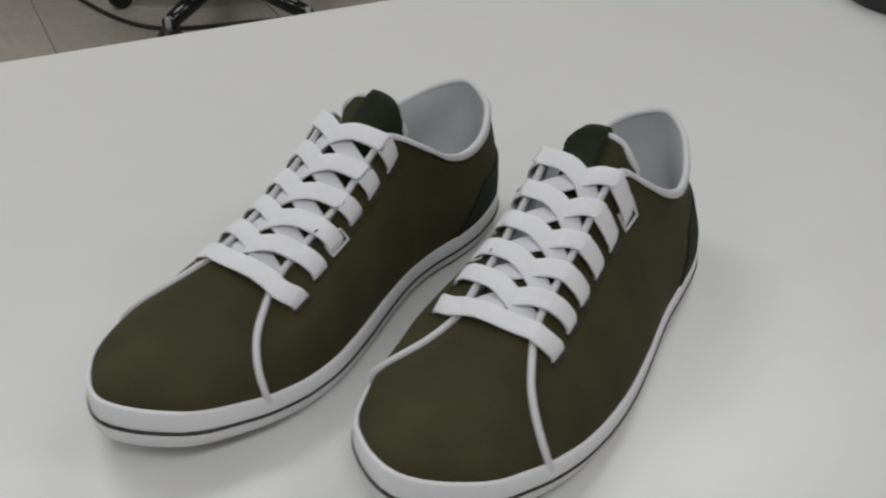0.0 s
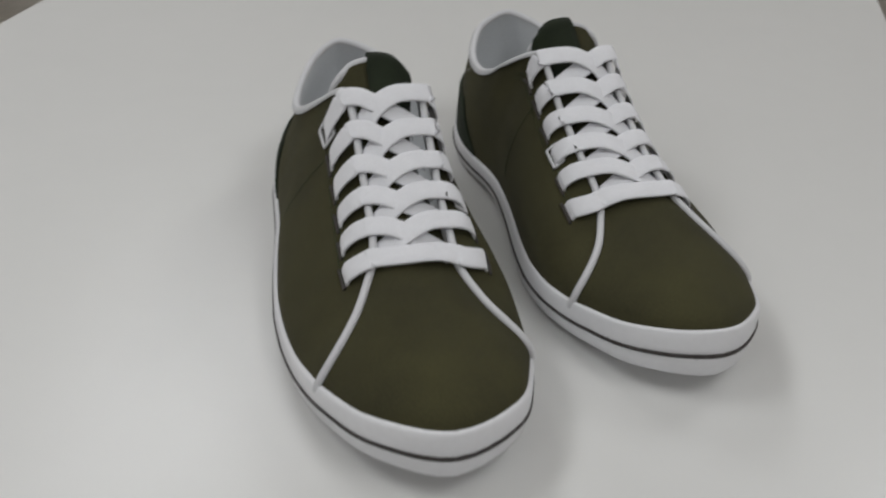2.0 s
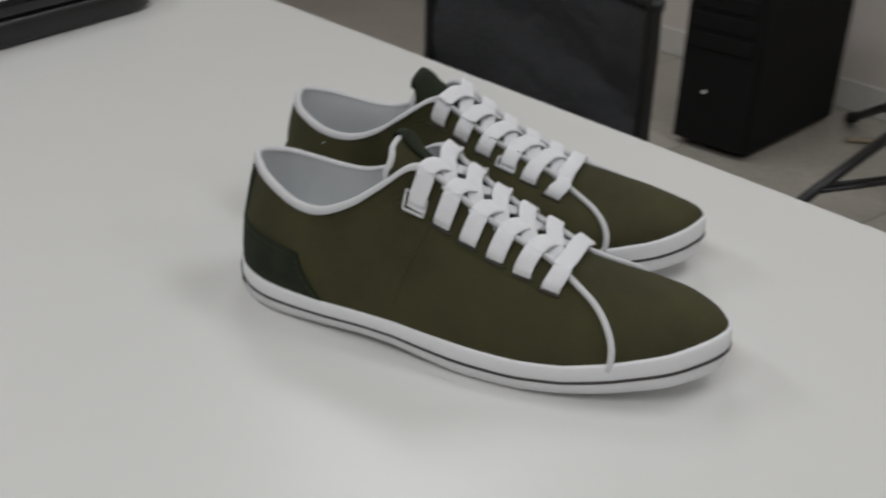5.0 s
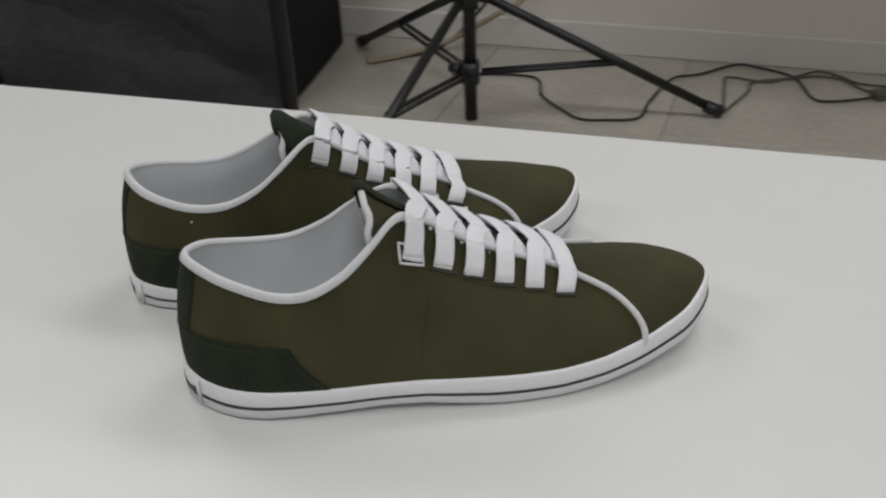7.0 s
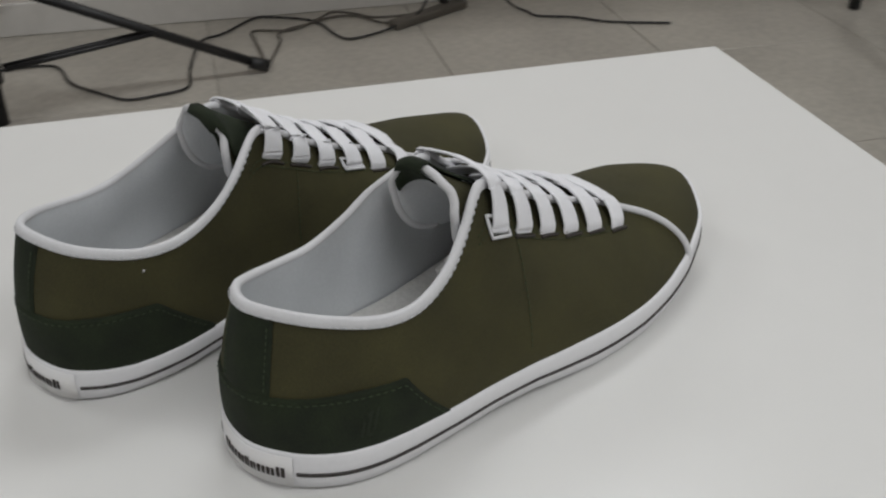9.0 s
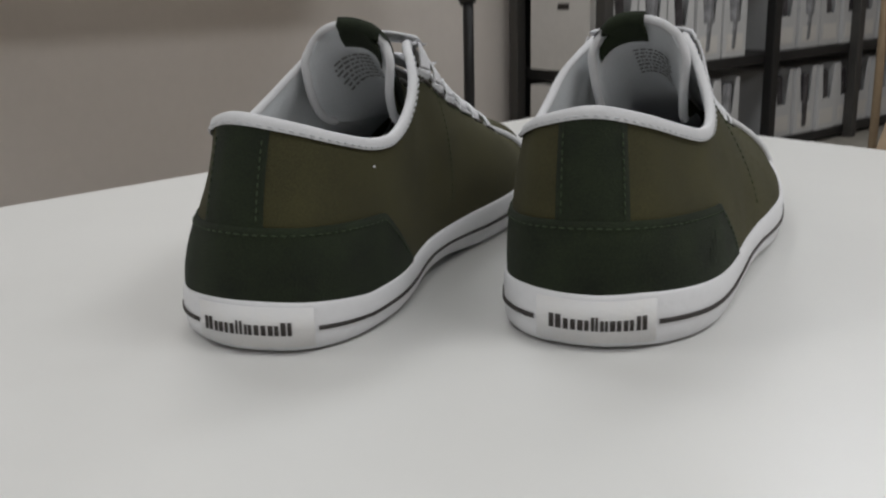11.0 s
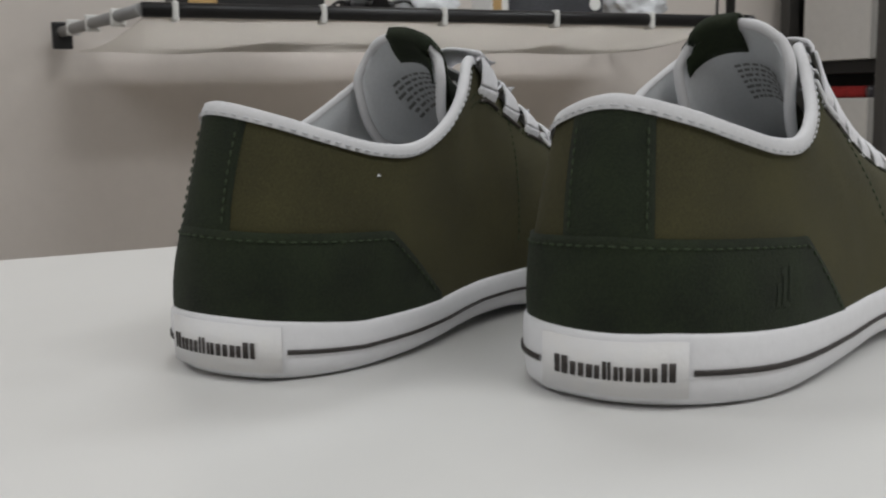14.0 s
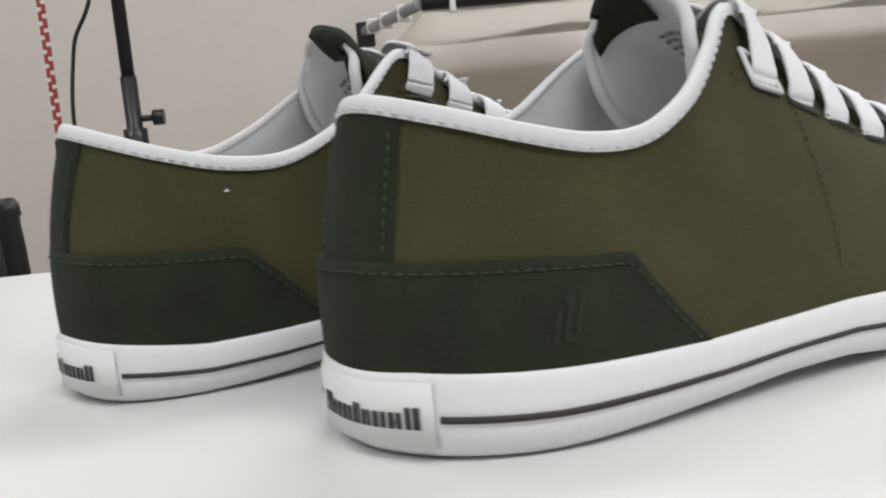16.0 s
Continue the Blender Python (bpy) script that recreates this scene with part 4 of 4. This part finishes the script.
part("check", vs, fs, SOCKET, strap, "white woven checks", smooth=False)
box("clip", (0.016, 0.026, 0.05), Matrix.Translation((0, 0, 0.735)), BLACK_PLASTIC, strap, 0.005)

# ---- shooting shelf with a white sheet clipped to its frame ----
shoot = thing("shooting_shelf", ROOM, "black framed wall shelf with a white sheet clipped to its edge", "shelf")
NB, UL, UR, ZB = -2.10, 0.22, 1.86, 1.005
rod("front_bar", (NB, UL, ZB), (NB, UR + 0.03, ZB), 0.0165, BLACK_METAL, shoot)
rod("bar_cap", (NB, UR + 0.03, ZB), (NB, UR + 0.055, ZB), 0.019, BLACK_PLASTIC, shoot)
rod("side_rail", (NB, UL, ZB), (N0 + 0.01, UL - 0.12, ZB - 0.012), 0.014, STEEL_GREY, shoot)
rod("side_rail", (NB, UR - 0.02, ZB), (N0 + 0.01, UR - 0.02, ZB - 0.012), 0.014, BLACK_METAL, shoot)
box("corner_bracket", (0.03, 0.05, 0.07), Matrix.Translation((N0 + 0.017, UL - 0.115, ZB - 0.02)), BLACK_METAL, shoot, 0.004)
plate = box("glass_plate", (0.56, UR - UL - 0.06, 0.006), Matrix.Translation((N0 + 0.31, (UL + UR) / 2 - 0.02, ZB + 0.006)), GLASS, shoot, 0.001, "clear glass plate")
plate.visible_shadow = False
nu, nv = 60, 24
vs = []
for i in range(nu):
    a = i / (nu - 1)
    u = UL + 0.01 + (UR - UL - 0.05) * a
    hang = abs(math.sin(a * math.pi * 4.0)) * 0.028 * (0.5 + 0.5 * math.sin(a * 9 + 1))
    for j in range(nv):
        b = j / (nv - 1)
        n = NB + 0.008 - b * (NB - N0 - 0.012) * 1.0
        un = u - 0.10 * b * (1 - a)
        z = ZB - 0.012 - 0.05 * math.sin(min(b * 1.3, 1) * math.pi / 2) - hang * math.sin(b * math.pi) * 0.7
        vs.append((n, un, z))
part("sheet", vs, grid_faces(nu, nv), SHEET, shoot, "sagging white plastic sheet")
for u in (0.29, 0.63, 0.94, 1.26, 1.56, 1.83):
    box("sheet_clip", (0.040, 0.014, 0.046), Matrix.Translation((NB, u, ZB - 0.004)), CLIP, shoot, 0.005)
for k, q in enumerate((0.25, 0.55, 0.8)):
    box("sheet_clip", (0.014, 0.034, 0.04), Matrix.Translation((NB - (NB - N0) * q, UL - 0.12 * q, ZB - 0.006)), CLIP, shoot, 0.004)
# loose things standing on it
SH = ZB + 0.009


def on_shelf(name, n, u, label, category, turn=0):
    return thing(name, Matrix.Translation(room(n, u, SH)) @ ROOM @ Matrix.Rotation(radians(turn), 4, "Z"), label, category)


case = on_shelf("black_case", -2.42, 0.53, "black hard equipment case on the shelf", "case")
box("body", (0.20, 0.37, 0.16), Matrix.Translation((0, 0, 0.08)), BLACK_PLASTIC, case, 0.012)
box("lid_seam", (0.204, 0.374, 0.006), Matrix.Translation((0, 0, 0.11)), BLACK_METAL, case, 0.002)
box("label_plate", (0.004, 0.07, 0.06), Matrix.Translation((0.102, -0.13, 0.05)), CARD, case, 0.001)
camera_ob = on_shelf("photo_camera", -2.38, 0.85, "small black camera lying on the shelf", "camera", 8)
box("body", (0.07, 0.14, 0.05), Matrix.Translation((0, 0, 0.026)), BLACK_PLASTIC, camera_ob, 0.012)
box("viewfinder", (0.05, 0.055, 0.03), Matrix.Translation((0, 0.0, 0.06)), BLACK_PLASTIC, camera_ob, 0.012)
rod("lens", (0.03, 0, 0.03), (0.075, 0, 0.03), 0.026, BLACK_GLOSS, camera_ob)
tube("neck_strap", spline([(0, 0.07, 0.045), (0.02, 0.115, 0.05), (0.03, 0.15, 0.02), (0.0, 0.17, 0.006)], 24), 0.005, CABLE_BLACK, camera_ob)
tube("neck_strap", spline([(0, -0.07, 0.045), (0.02, -0.10, 0.04), (0.03, -0.14, 0.012), (0.0, -0.15, 0.006)], 24), 0.005, CABLE_BLACK, camera_ob)
bag = on_shelf("camera_bag", -2.40, 1.42, "black soft bag with a round silver badge", "bag", -4)
bm = bmesh.new()
add_box(bm, (0.16, 0.30, 0.15), Matrix.Translation((0, 0, 0.076)), 0.03, 4)
from_bm("body", bm, DARK_FABRIC, bag, "", True)
rod("badge", (0.079, 0.11, 0.05), (0.084, 0.11, 0.05), 0.018, CLIP, bag)
carton = on_shelf("carton", -2.39, 1.225, "white and yellow paper carton on the shelf", "carton", 12)
box("body", (0.09, 0.065, 0.15), Matrix.Translation((0, 0, 0.076)), SOCKET, carton, 0.004)
box("stripe", (0.004, 0.03, 0.11), Matrix.Translation((0.046, -0.012, 0.07)), CARD, carton, 0.001)
roll = on_shelf("tape_roll", -2.36, 1.605, "small brown roll of tape on the shelf", "tape")
rod("roll", (0, 0, 0.001), (0, 0, 0.026), 0.036, CARD, roll, sides=24)
for n, u, w in ((-2.42, 1.04, 0.16), (-2.42, 1.74, 0.17)):
    film_ob = on_shelf("plastic_wrap", n, u, "crumpled clear plastic wrapping on the shelf", "wrapping")
    bm = bmesh.new()
    bmesh.ops.create_icosphere(bm, subdivisions=4, radius=1)
    for v in bm.verts:
        k = 1 + 0.35 * noise.noise(v.co * 3.1 + Vector((u, 0, 0)))
        v.co = Vector((v.co.x * 0.08 * k, v.co.y * w * 0.55 * k, max(v.co.z * 0.07 * k + 0.055, 0.0)))
    from_bm("film", bm, CLEAR, film_ob, "", True)

# ---- steel shelving with card bins ----
rack = thing("shelving_unit", ROOM, "dark steel shelving unit full of bins and boxes", "shelving")
NF, UA, UB = -2.23, 2.60, 5.55
for u in (UA, 3.70, 4.42, UB):
    for n in (NF, N0 + 0.03):
        if u == 4.42 and n != NF:
            continue
        box("upright", (0.045, 0.05, 2.2), Matrix.Translation((n, u, 1.1)), SHELF_GREY if u in (UA, 4.42) else SHELF_AND_SHADE_DARK, rack, 0.004)
LEVELS = (0.06, 0.45, 0.91, 1.38, 1.84)
for z in LEVELS:
    box("shelf_board", (NF - N0 - 0.02, UB - UA - 0.06, 0.045), Matrix.Translation(((NF + N0) / 2 - 0.012, (UA + UB) / 2, z - 0.022)), SHELF_AND_SHADE_DARK, rack, 0.004)

# added dark sheet behind the bins, in place of the deep shade between shelves
box("back_panel", (0.006, UB - UA - 0.08, 1.90), Matrix.Translation((N0 + 0.008, (UA + UB) / 2, 0.99)), SHELF_AND_SHADE_DARK, rack, 0.001)


def notched_bin():
    """An open card bin whose front is cut down in a V."""
    w, d, h, t = 0.165, 0.34, 0.30, 0.005
    ob = thing("storage_bin", Matrix(), "white card storage bin with a notched front", "bin", "bins on the shelving")
    x = d / 2
    out = [(-w / 2, 0), (w / 2, 0), (w / 2, h), (w * 0.34, h), (w * 0.22, h * 0.48), (-w * 0.22, h * 0.48), (-w * 0.34, h), (-w / 2, h)]
    vs = [(x, y, z) for y, z in out] + [(x - t, y, z) for y, z in out]
    k = len(out)
    fs = [(0, 1, 4, 5), (1, 2, 3, 4), (0, 5, 6, 7), (k + 5, k + 4, k + 1, k), (k + 4, k + 3, k + 2, k + 1), (k + 7, k + 6, k + 5, k)]
    fs += [(i, (i + 1) % k, k + (i + 1) % k, k + i) for i in range(k)]
    bm = bmesh.new()
    bv = [bm.verts.new(p) for p in vs]
    for f in fs:
        bm.faces.new([bv[i] for i in f])
    from_bm("front", bm, BIN_WHITE, ob)
    for s in (-1, 1):
        box("side", (d - 2 * t, t, h), Matrix.Translation((0, s * (w / 2 - t / 2), h / 2)), BIN_WHITE, ob, 0.0)
    box("back", (t, w, h), Matrix.Translation((-d / 2 + t / 2, 0, h / 2)), BIN_WHITE, ob, 0.0)
    box("base", (d - 2 * t, w - 2 * t, t), Matrix.Translation((0, 0, t / 2)), BIN_WHITE, ob, 0.0)
    box("label_slot", (0.002, w * 0.7, 0.07), Matrix.Translation((x + 0.0012, 0, 0.06)), BOX_WHITE, ob, 0.0)
    return ob


def lumps(name, mat, seed, label):
    ob = thing(name, Matrix(), label, "goods", "goods in the bins")
    rnd = random.Random(seed)
    for _ in range(5):
        bm = bmesh.new()
        add_box(bm, (rnd.uniform(0.10, 0.25), rnd.uniform(0.03, 0.07), rnd.uniform(0.20, 0.27)),
                Matrix.Translation((rnd.uniform(0.02, 0.05), rnd.uniform(-0.045, 0.045), 0.145)) @ Matrix.Rotation(rnd.uniform(-0.15, 0.15), 4, "X"), 0.008, 1)
        from_bm("packet", bm, mat, ob)
    return ob


first = notched_bin()
goods = [lumps("packed_goods", DARK_GOODS, 3, "dark mixed packets standing in a bin"), lumps("packed_goods", PALE_GOODS, 4, "pale printed packets standing in a bin"),
         lumps("packed_goods", DARK_GOODS, 8, "dark mixed packets standing in a bin")]
rnd = random.Random(11)
used_bin, used_goods = False, set()
for z in LEVELS[:4]:
    u = 2.74
    while u < 5.45:
        if abs(u - 3.70) < 0.10 or abs(u - 4.42) < 0.0:
            u += 0.12
            continue
        if not (z > 0.8 and z < 1.0 and u > 4.35):
            m = Matrix.Translation(room(NF - 0.20 + rnd.uniform(-0.015, 0.01), u, z + 0.001)) @ ROOM
            if not used_bin:
                first.matrix_world, used_bin = m, True
            else:
                copy_thing(first, m)
            k = rnd.choice((0, 0, 1, 2))
            m2 = m @ Matrix.Translation((0.02, 0, 0.006))
            if k not in used_goods:
                goods[k].matrix_world = m2
                used_goods.add(k)
            else:
                copy_thing(goods[k], m2)
        u += 0.178
for k in range(3):
    if k not in used_goods:
        goods[k].matrix_world = Matrix.Translation(room(NF - 0.2, 5.4, 1.85)) @ ROOM
for k in range(4):
    cloth = thing("folded_cloth", Matrix.Translation(room(NF - 0.20, 4.62 + 0.24 * k, 0.911)) @ ROOM, "folded red cloth stacked on the shelf", "cloth", "folded cloths")
    for j in range(4):
        bm = bmesh.new()
        add_box(bm, (0.30, 0.21, 0.035), Matrix.Translation((0.01 * (j % 2), 0.006 * j, 0.018 + 0.036 * j)), 0.012, 3)
        from_bm("fold", bm, (RED, PALE_GOODS, RED, DARK_GOODS)[(j + k) % 4], cloth, "", True)


# white cartons at the open end of the shelving
def file_box(n, u, z, h, label):
    ob = thing("cardboard_box", Matrix.Translation(room(n, u, z)) @ ROOM, label, "box", "white boxes")
    box("body", (0.30, 0.09, h), Matrix.Translation((0, 0, h / 2)), BOX_WHITE, ob, 0.003)
    # no opening is cut: the shade in the hand hole is a dark block
    box("hand_hole", (0.055, 0.004, 0.022), Matrix.Translation((0.02, -0.0455, h * 0.72)), INK_AND_HOLE_SHADE, ob, 0.001)
    return ob


for z, h in ((0.061, 0.33), (0.451, 0.33), (0.911, 0.36), (1.381, 0.36)):
    file_box(-2.44, 2.665 - 0.03, z, h, "tall white cardboard box with a hand hole")
red_heap = thing("red_packets", Matrix.Translation(room(-2.44, 2.68, 0.782)) @ ROOM, "red and dark packets lying on a box", "packets")
for k in range(4):
    bm = bmesh.new()
    add_box(bm, (0.09, 0.07, 0.04), Matrix.Translation((-0.12 + 0.08 * k, 0.0, 0.02)) @ Matrix.Rotation(0.3 * k, 4, "Z"), 0.012, 2)
    from_bm("packet", bm, (DARK_GOODS, RED, RED, DARK_GOODS)[k], red_heap)

# ---- wooden easel in front of the shelving ----
easel = thing("wooden_easel", Matrix(), "pale wooden folding easel with thin legs", "easel")
rod("leg", room(-1.60, 3.40, 0.0), room(-1.60, 3.40, 1.7), 0.016, WOOD, easel)
rod("leg_joint", room(-1.60, 3.40, 0.72), room(-1.60, 3.40, 0.80), 0.024, BLACK_PLASTIC, easel)
box("leg", (0.06, 0.03, 1.75), Matrix.Translation(room(-1.50, 3.72, 0.82)) @ ROOM @ Matrix.Rotation(radians(-33), 4, "X"), WOOD, easel, 0.004)
box("leg", (0.04, 0.03, 1.7), Matrix.Translation(room(-1.45, 3.5, 0.84)) @ ROOM @ Matrix.Rotation(radians(-12), 4, "Y"), WOOD, easel, 0.004)

# ---- things on the far side of the table ----
stool = thing("office_chair_base", Matrix.Translation((1.62, -1.52, 0)), "glossy black office chair base on castors", "chair")
for k in range(5):
    a = k * 2 * math.pi / 5 + 0.55
    e = Vector((0.30 * math.cos(a), 0.30 * math.sin(a), 0.075))
    rod("base_arm", (0, 0, 0.12), e, 0.03, BLACK_GLOSS, stool, 0.02)
    rod("castor", e + Vector((-0.015, 0, -0.043)), e + Vector((0.015, 0, -0.043)), 0.032, BLACK_PLASTIC, stool)
    rod("castor_stem", e - Vector((0, 0, 0.04)), e + Vector((0, 0, 0.02)), 0.009, STEEL_GREY, stool)
rod("gas_column", (0, 0, 0.1), (0, 0, 0.42), 0.028, BLACK_GLOSS, stool)
bm = bmesh.new()
add_box(bm, (0.48, 0.48, 0.08), Matrix.Translation((0, 0, 0.46)), 0.03, 4)
from_bm("seat", bm, BLACK_PLASTIC, stool, "", True)
carton2 = thing("cardboard_carton", Matrix.Translation((0.92, -2.25, 0)) @ Matrix.Rotation(radians(25), 4, "Z"), "brown cardboard carton standing on the floor", "carton")
box("body", (0.62, 0.42, 0.30), Matrix.Translation((0, 0, 0.15)), CARD, carton2, 0.004)
box("tape", (0.625, 0.05, 0.302), Matrix.Translation((0, 0, 0.151)), WOOD, carton2, 0.002)
FAR_CABLE = cable([(1.35, -1.05, 0.006), (1.25, -1.45, 0.006), (1.36, -1.70, 0.006), (1.22, -1.86, 0.006), (1.10, -1.78, 0.006), (1.18, -1.62, 0.006), (1.42, -1.60, 0.006), (1.70, -1.30, 0.006), (2.1, -1.35, 0.006)], 0.006, CABLE_BLACK, "dark cable looped on the floor", 120).name
# dark case at the back end of the table
kit = thing("equipment_case", Matrix.Translation((-0.33, -0.585, TOP)) @ Matrix.Rotation(radians(-6), 4, "Z"), "low glossy black case lying on the table", "case")
for name, size, at_z, bev, mat in (("base", (0.47, 0.20, 0.028), 0.014, 0.012, BLACK_PLASTIC), ("lid", (0.46, 0.19, 0.022), 0.038, 0.0105, BLACK_GLOSS)):
    bm = bmesh.new()
    add_box(bm, size, Matrix.Translation((0, 0, at_z)), 0, 1)
    bmesh.ops.bevel(bm, geom=[e for e in bm.edges if abs(e.verts[0].co.z - e.verts[1].co.z) > 0.01], offset=0.07, segments=8, affect="EDGES", profile=0.5)
    bmesh.ops.bevel(bm, geom=[e for e in bm.edges if abs(e.verts[0].co.z - e.verts[1].co.z) < 0.001], offset=bev * 0.6, segments=3, affect="EDGES", profile=0.5)
    from_bm(name, bm, mat, kit, "", True)


# ---- settle the room round the table: plans above are drawn on a floor at zero ----
def settle(ob, middle, scale):
    m = Matrix.Translation(middle) @ Matrix.Scale(scale, 4) @ Matrix.Translation(-Vector(middle))
    ob.matrix_world = m @ ob.matrix_basis


WALL_SIDE = ((0.46, 0.06, 1.0737), 1 - GROUND / 1.0737)
SHELF_SIDE = ((0.10, -0.25, 0.949), 1 - GROUND / 0.949)
FAR_SIDE = ((-0.10, 0.55, 1.08), 1 - GROUND / 1.08)
STAY = ("sneaker", "tissue_paper", "table", "chair", "equipment_case")
SHELF_THINGS = ("shooting_shelf", "black_case", "photo_camera", "camera_bag", "carton", "tape_roll", "plastic_wrap", "shelving_unit", "storage_bin", "packed_goods",
                "folded_cloth", "cardboard_box", "red_packets", "wooden_easel")
FAR_THINGS = ("office_chair_base", "cardboard_carton")
for ob in list(scene.objects):
    kind = ob.name.split(".")[0]
    if ob.parent or ob.type in {"CAMERA", "LIGHT"}:
        continue
    here = ob.matrix_basis.translation
    if kind in STAY:
        continue
    if kind in SHELF_THINGS:
        settle(ob, *SHELF_SIDE)
    elif (kind == "light_stand" and here.y > 1.0) or ob == POLE_CABLE:
        move = room(-1.936, 1.694, GROUND) - room(-2.06, 1.80) * 0.86
        ob.matrix_world = Matrix.Translation(move) @ Matrix.Scale(0.86, 4) @ ob.matrix_basis
    elif kind in FAR_THINGS or ob.name == FAR_CABLE:
        settle(ob, *FAR_SIDE)
    else:
        settle(ob, *WALL_SIDE)
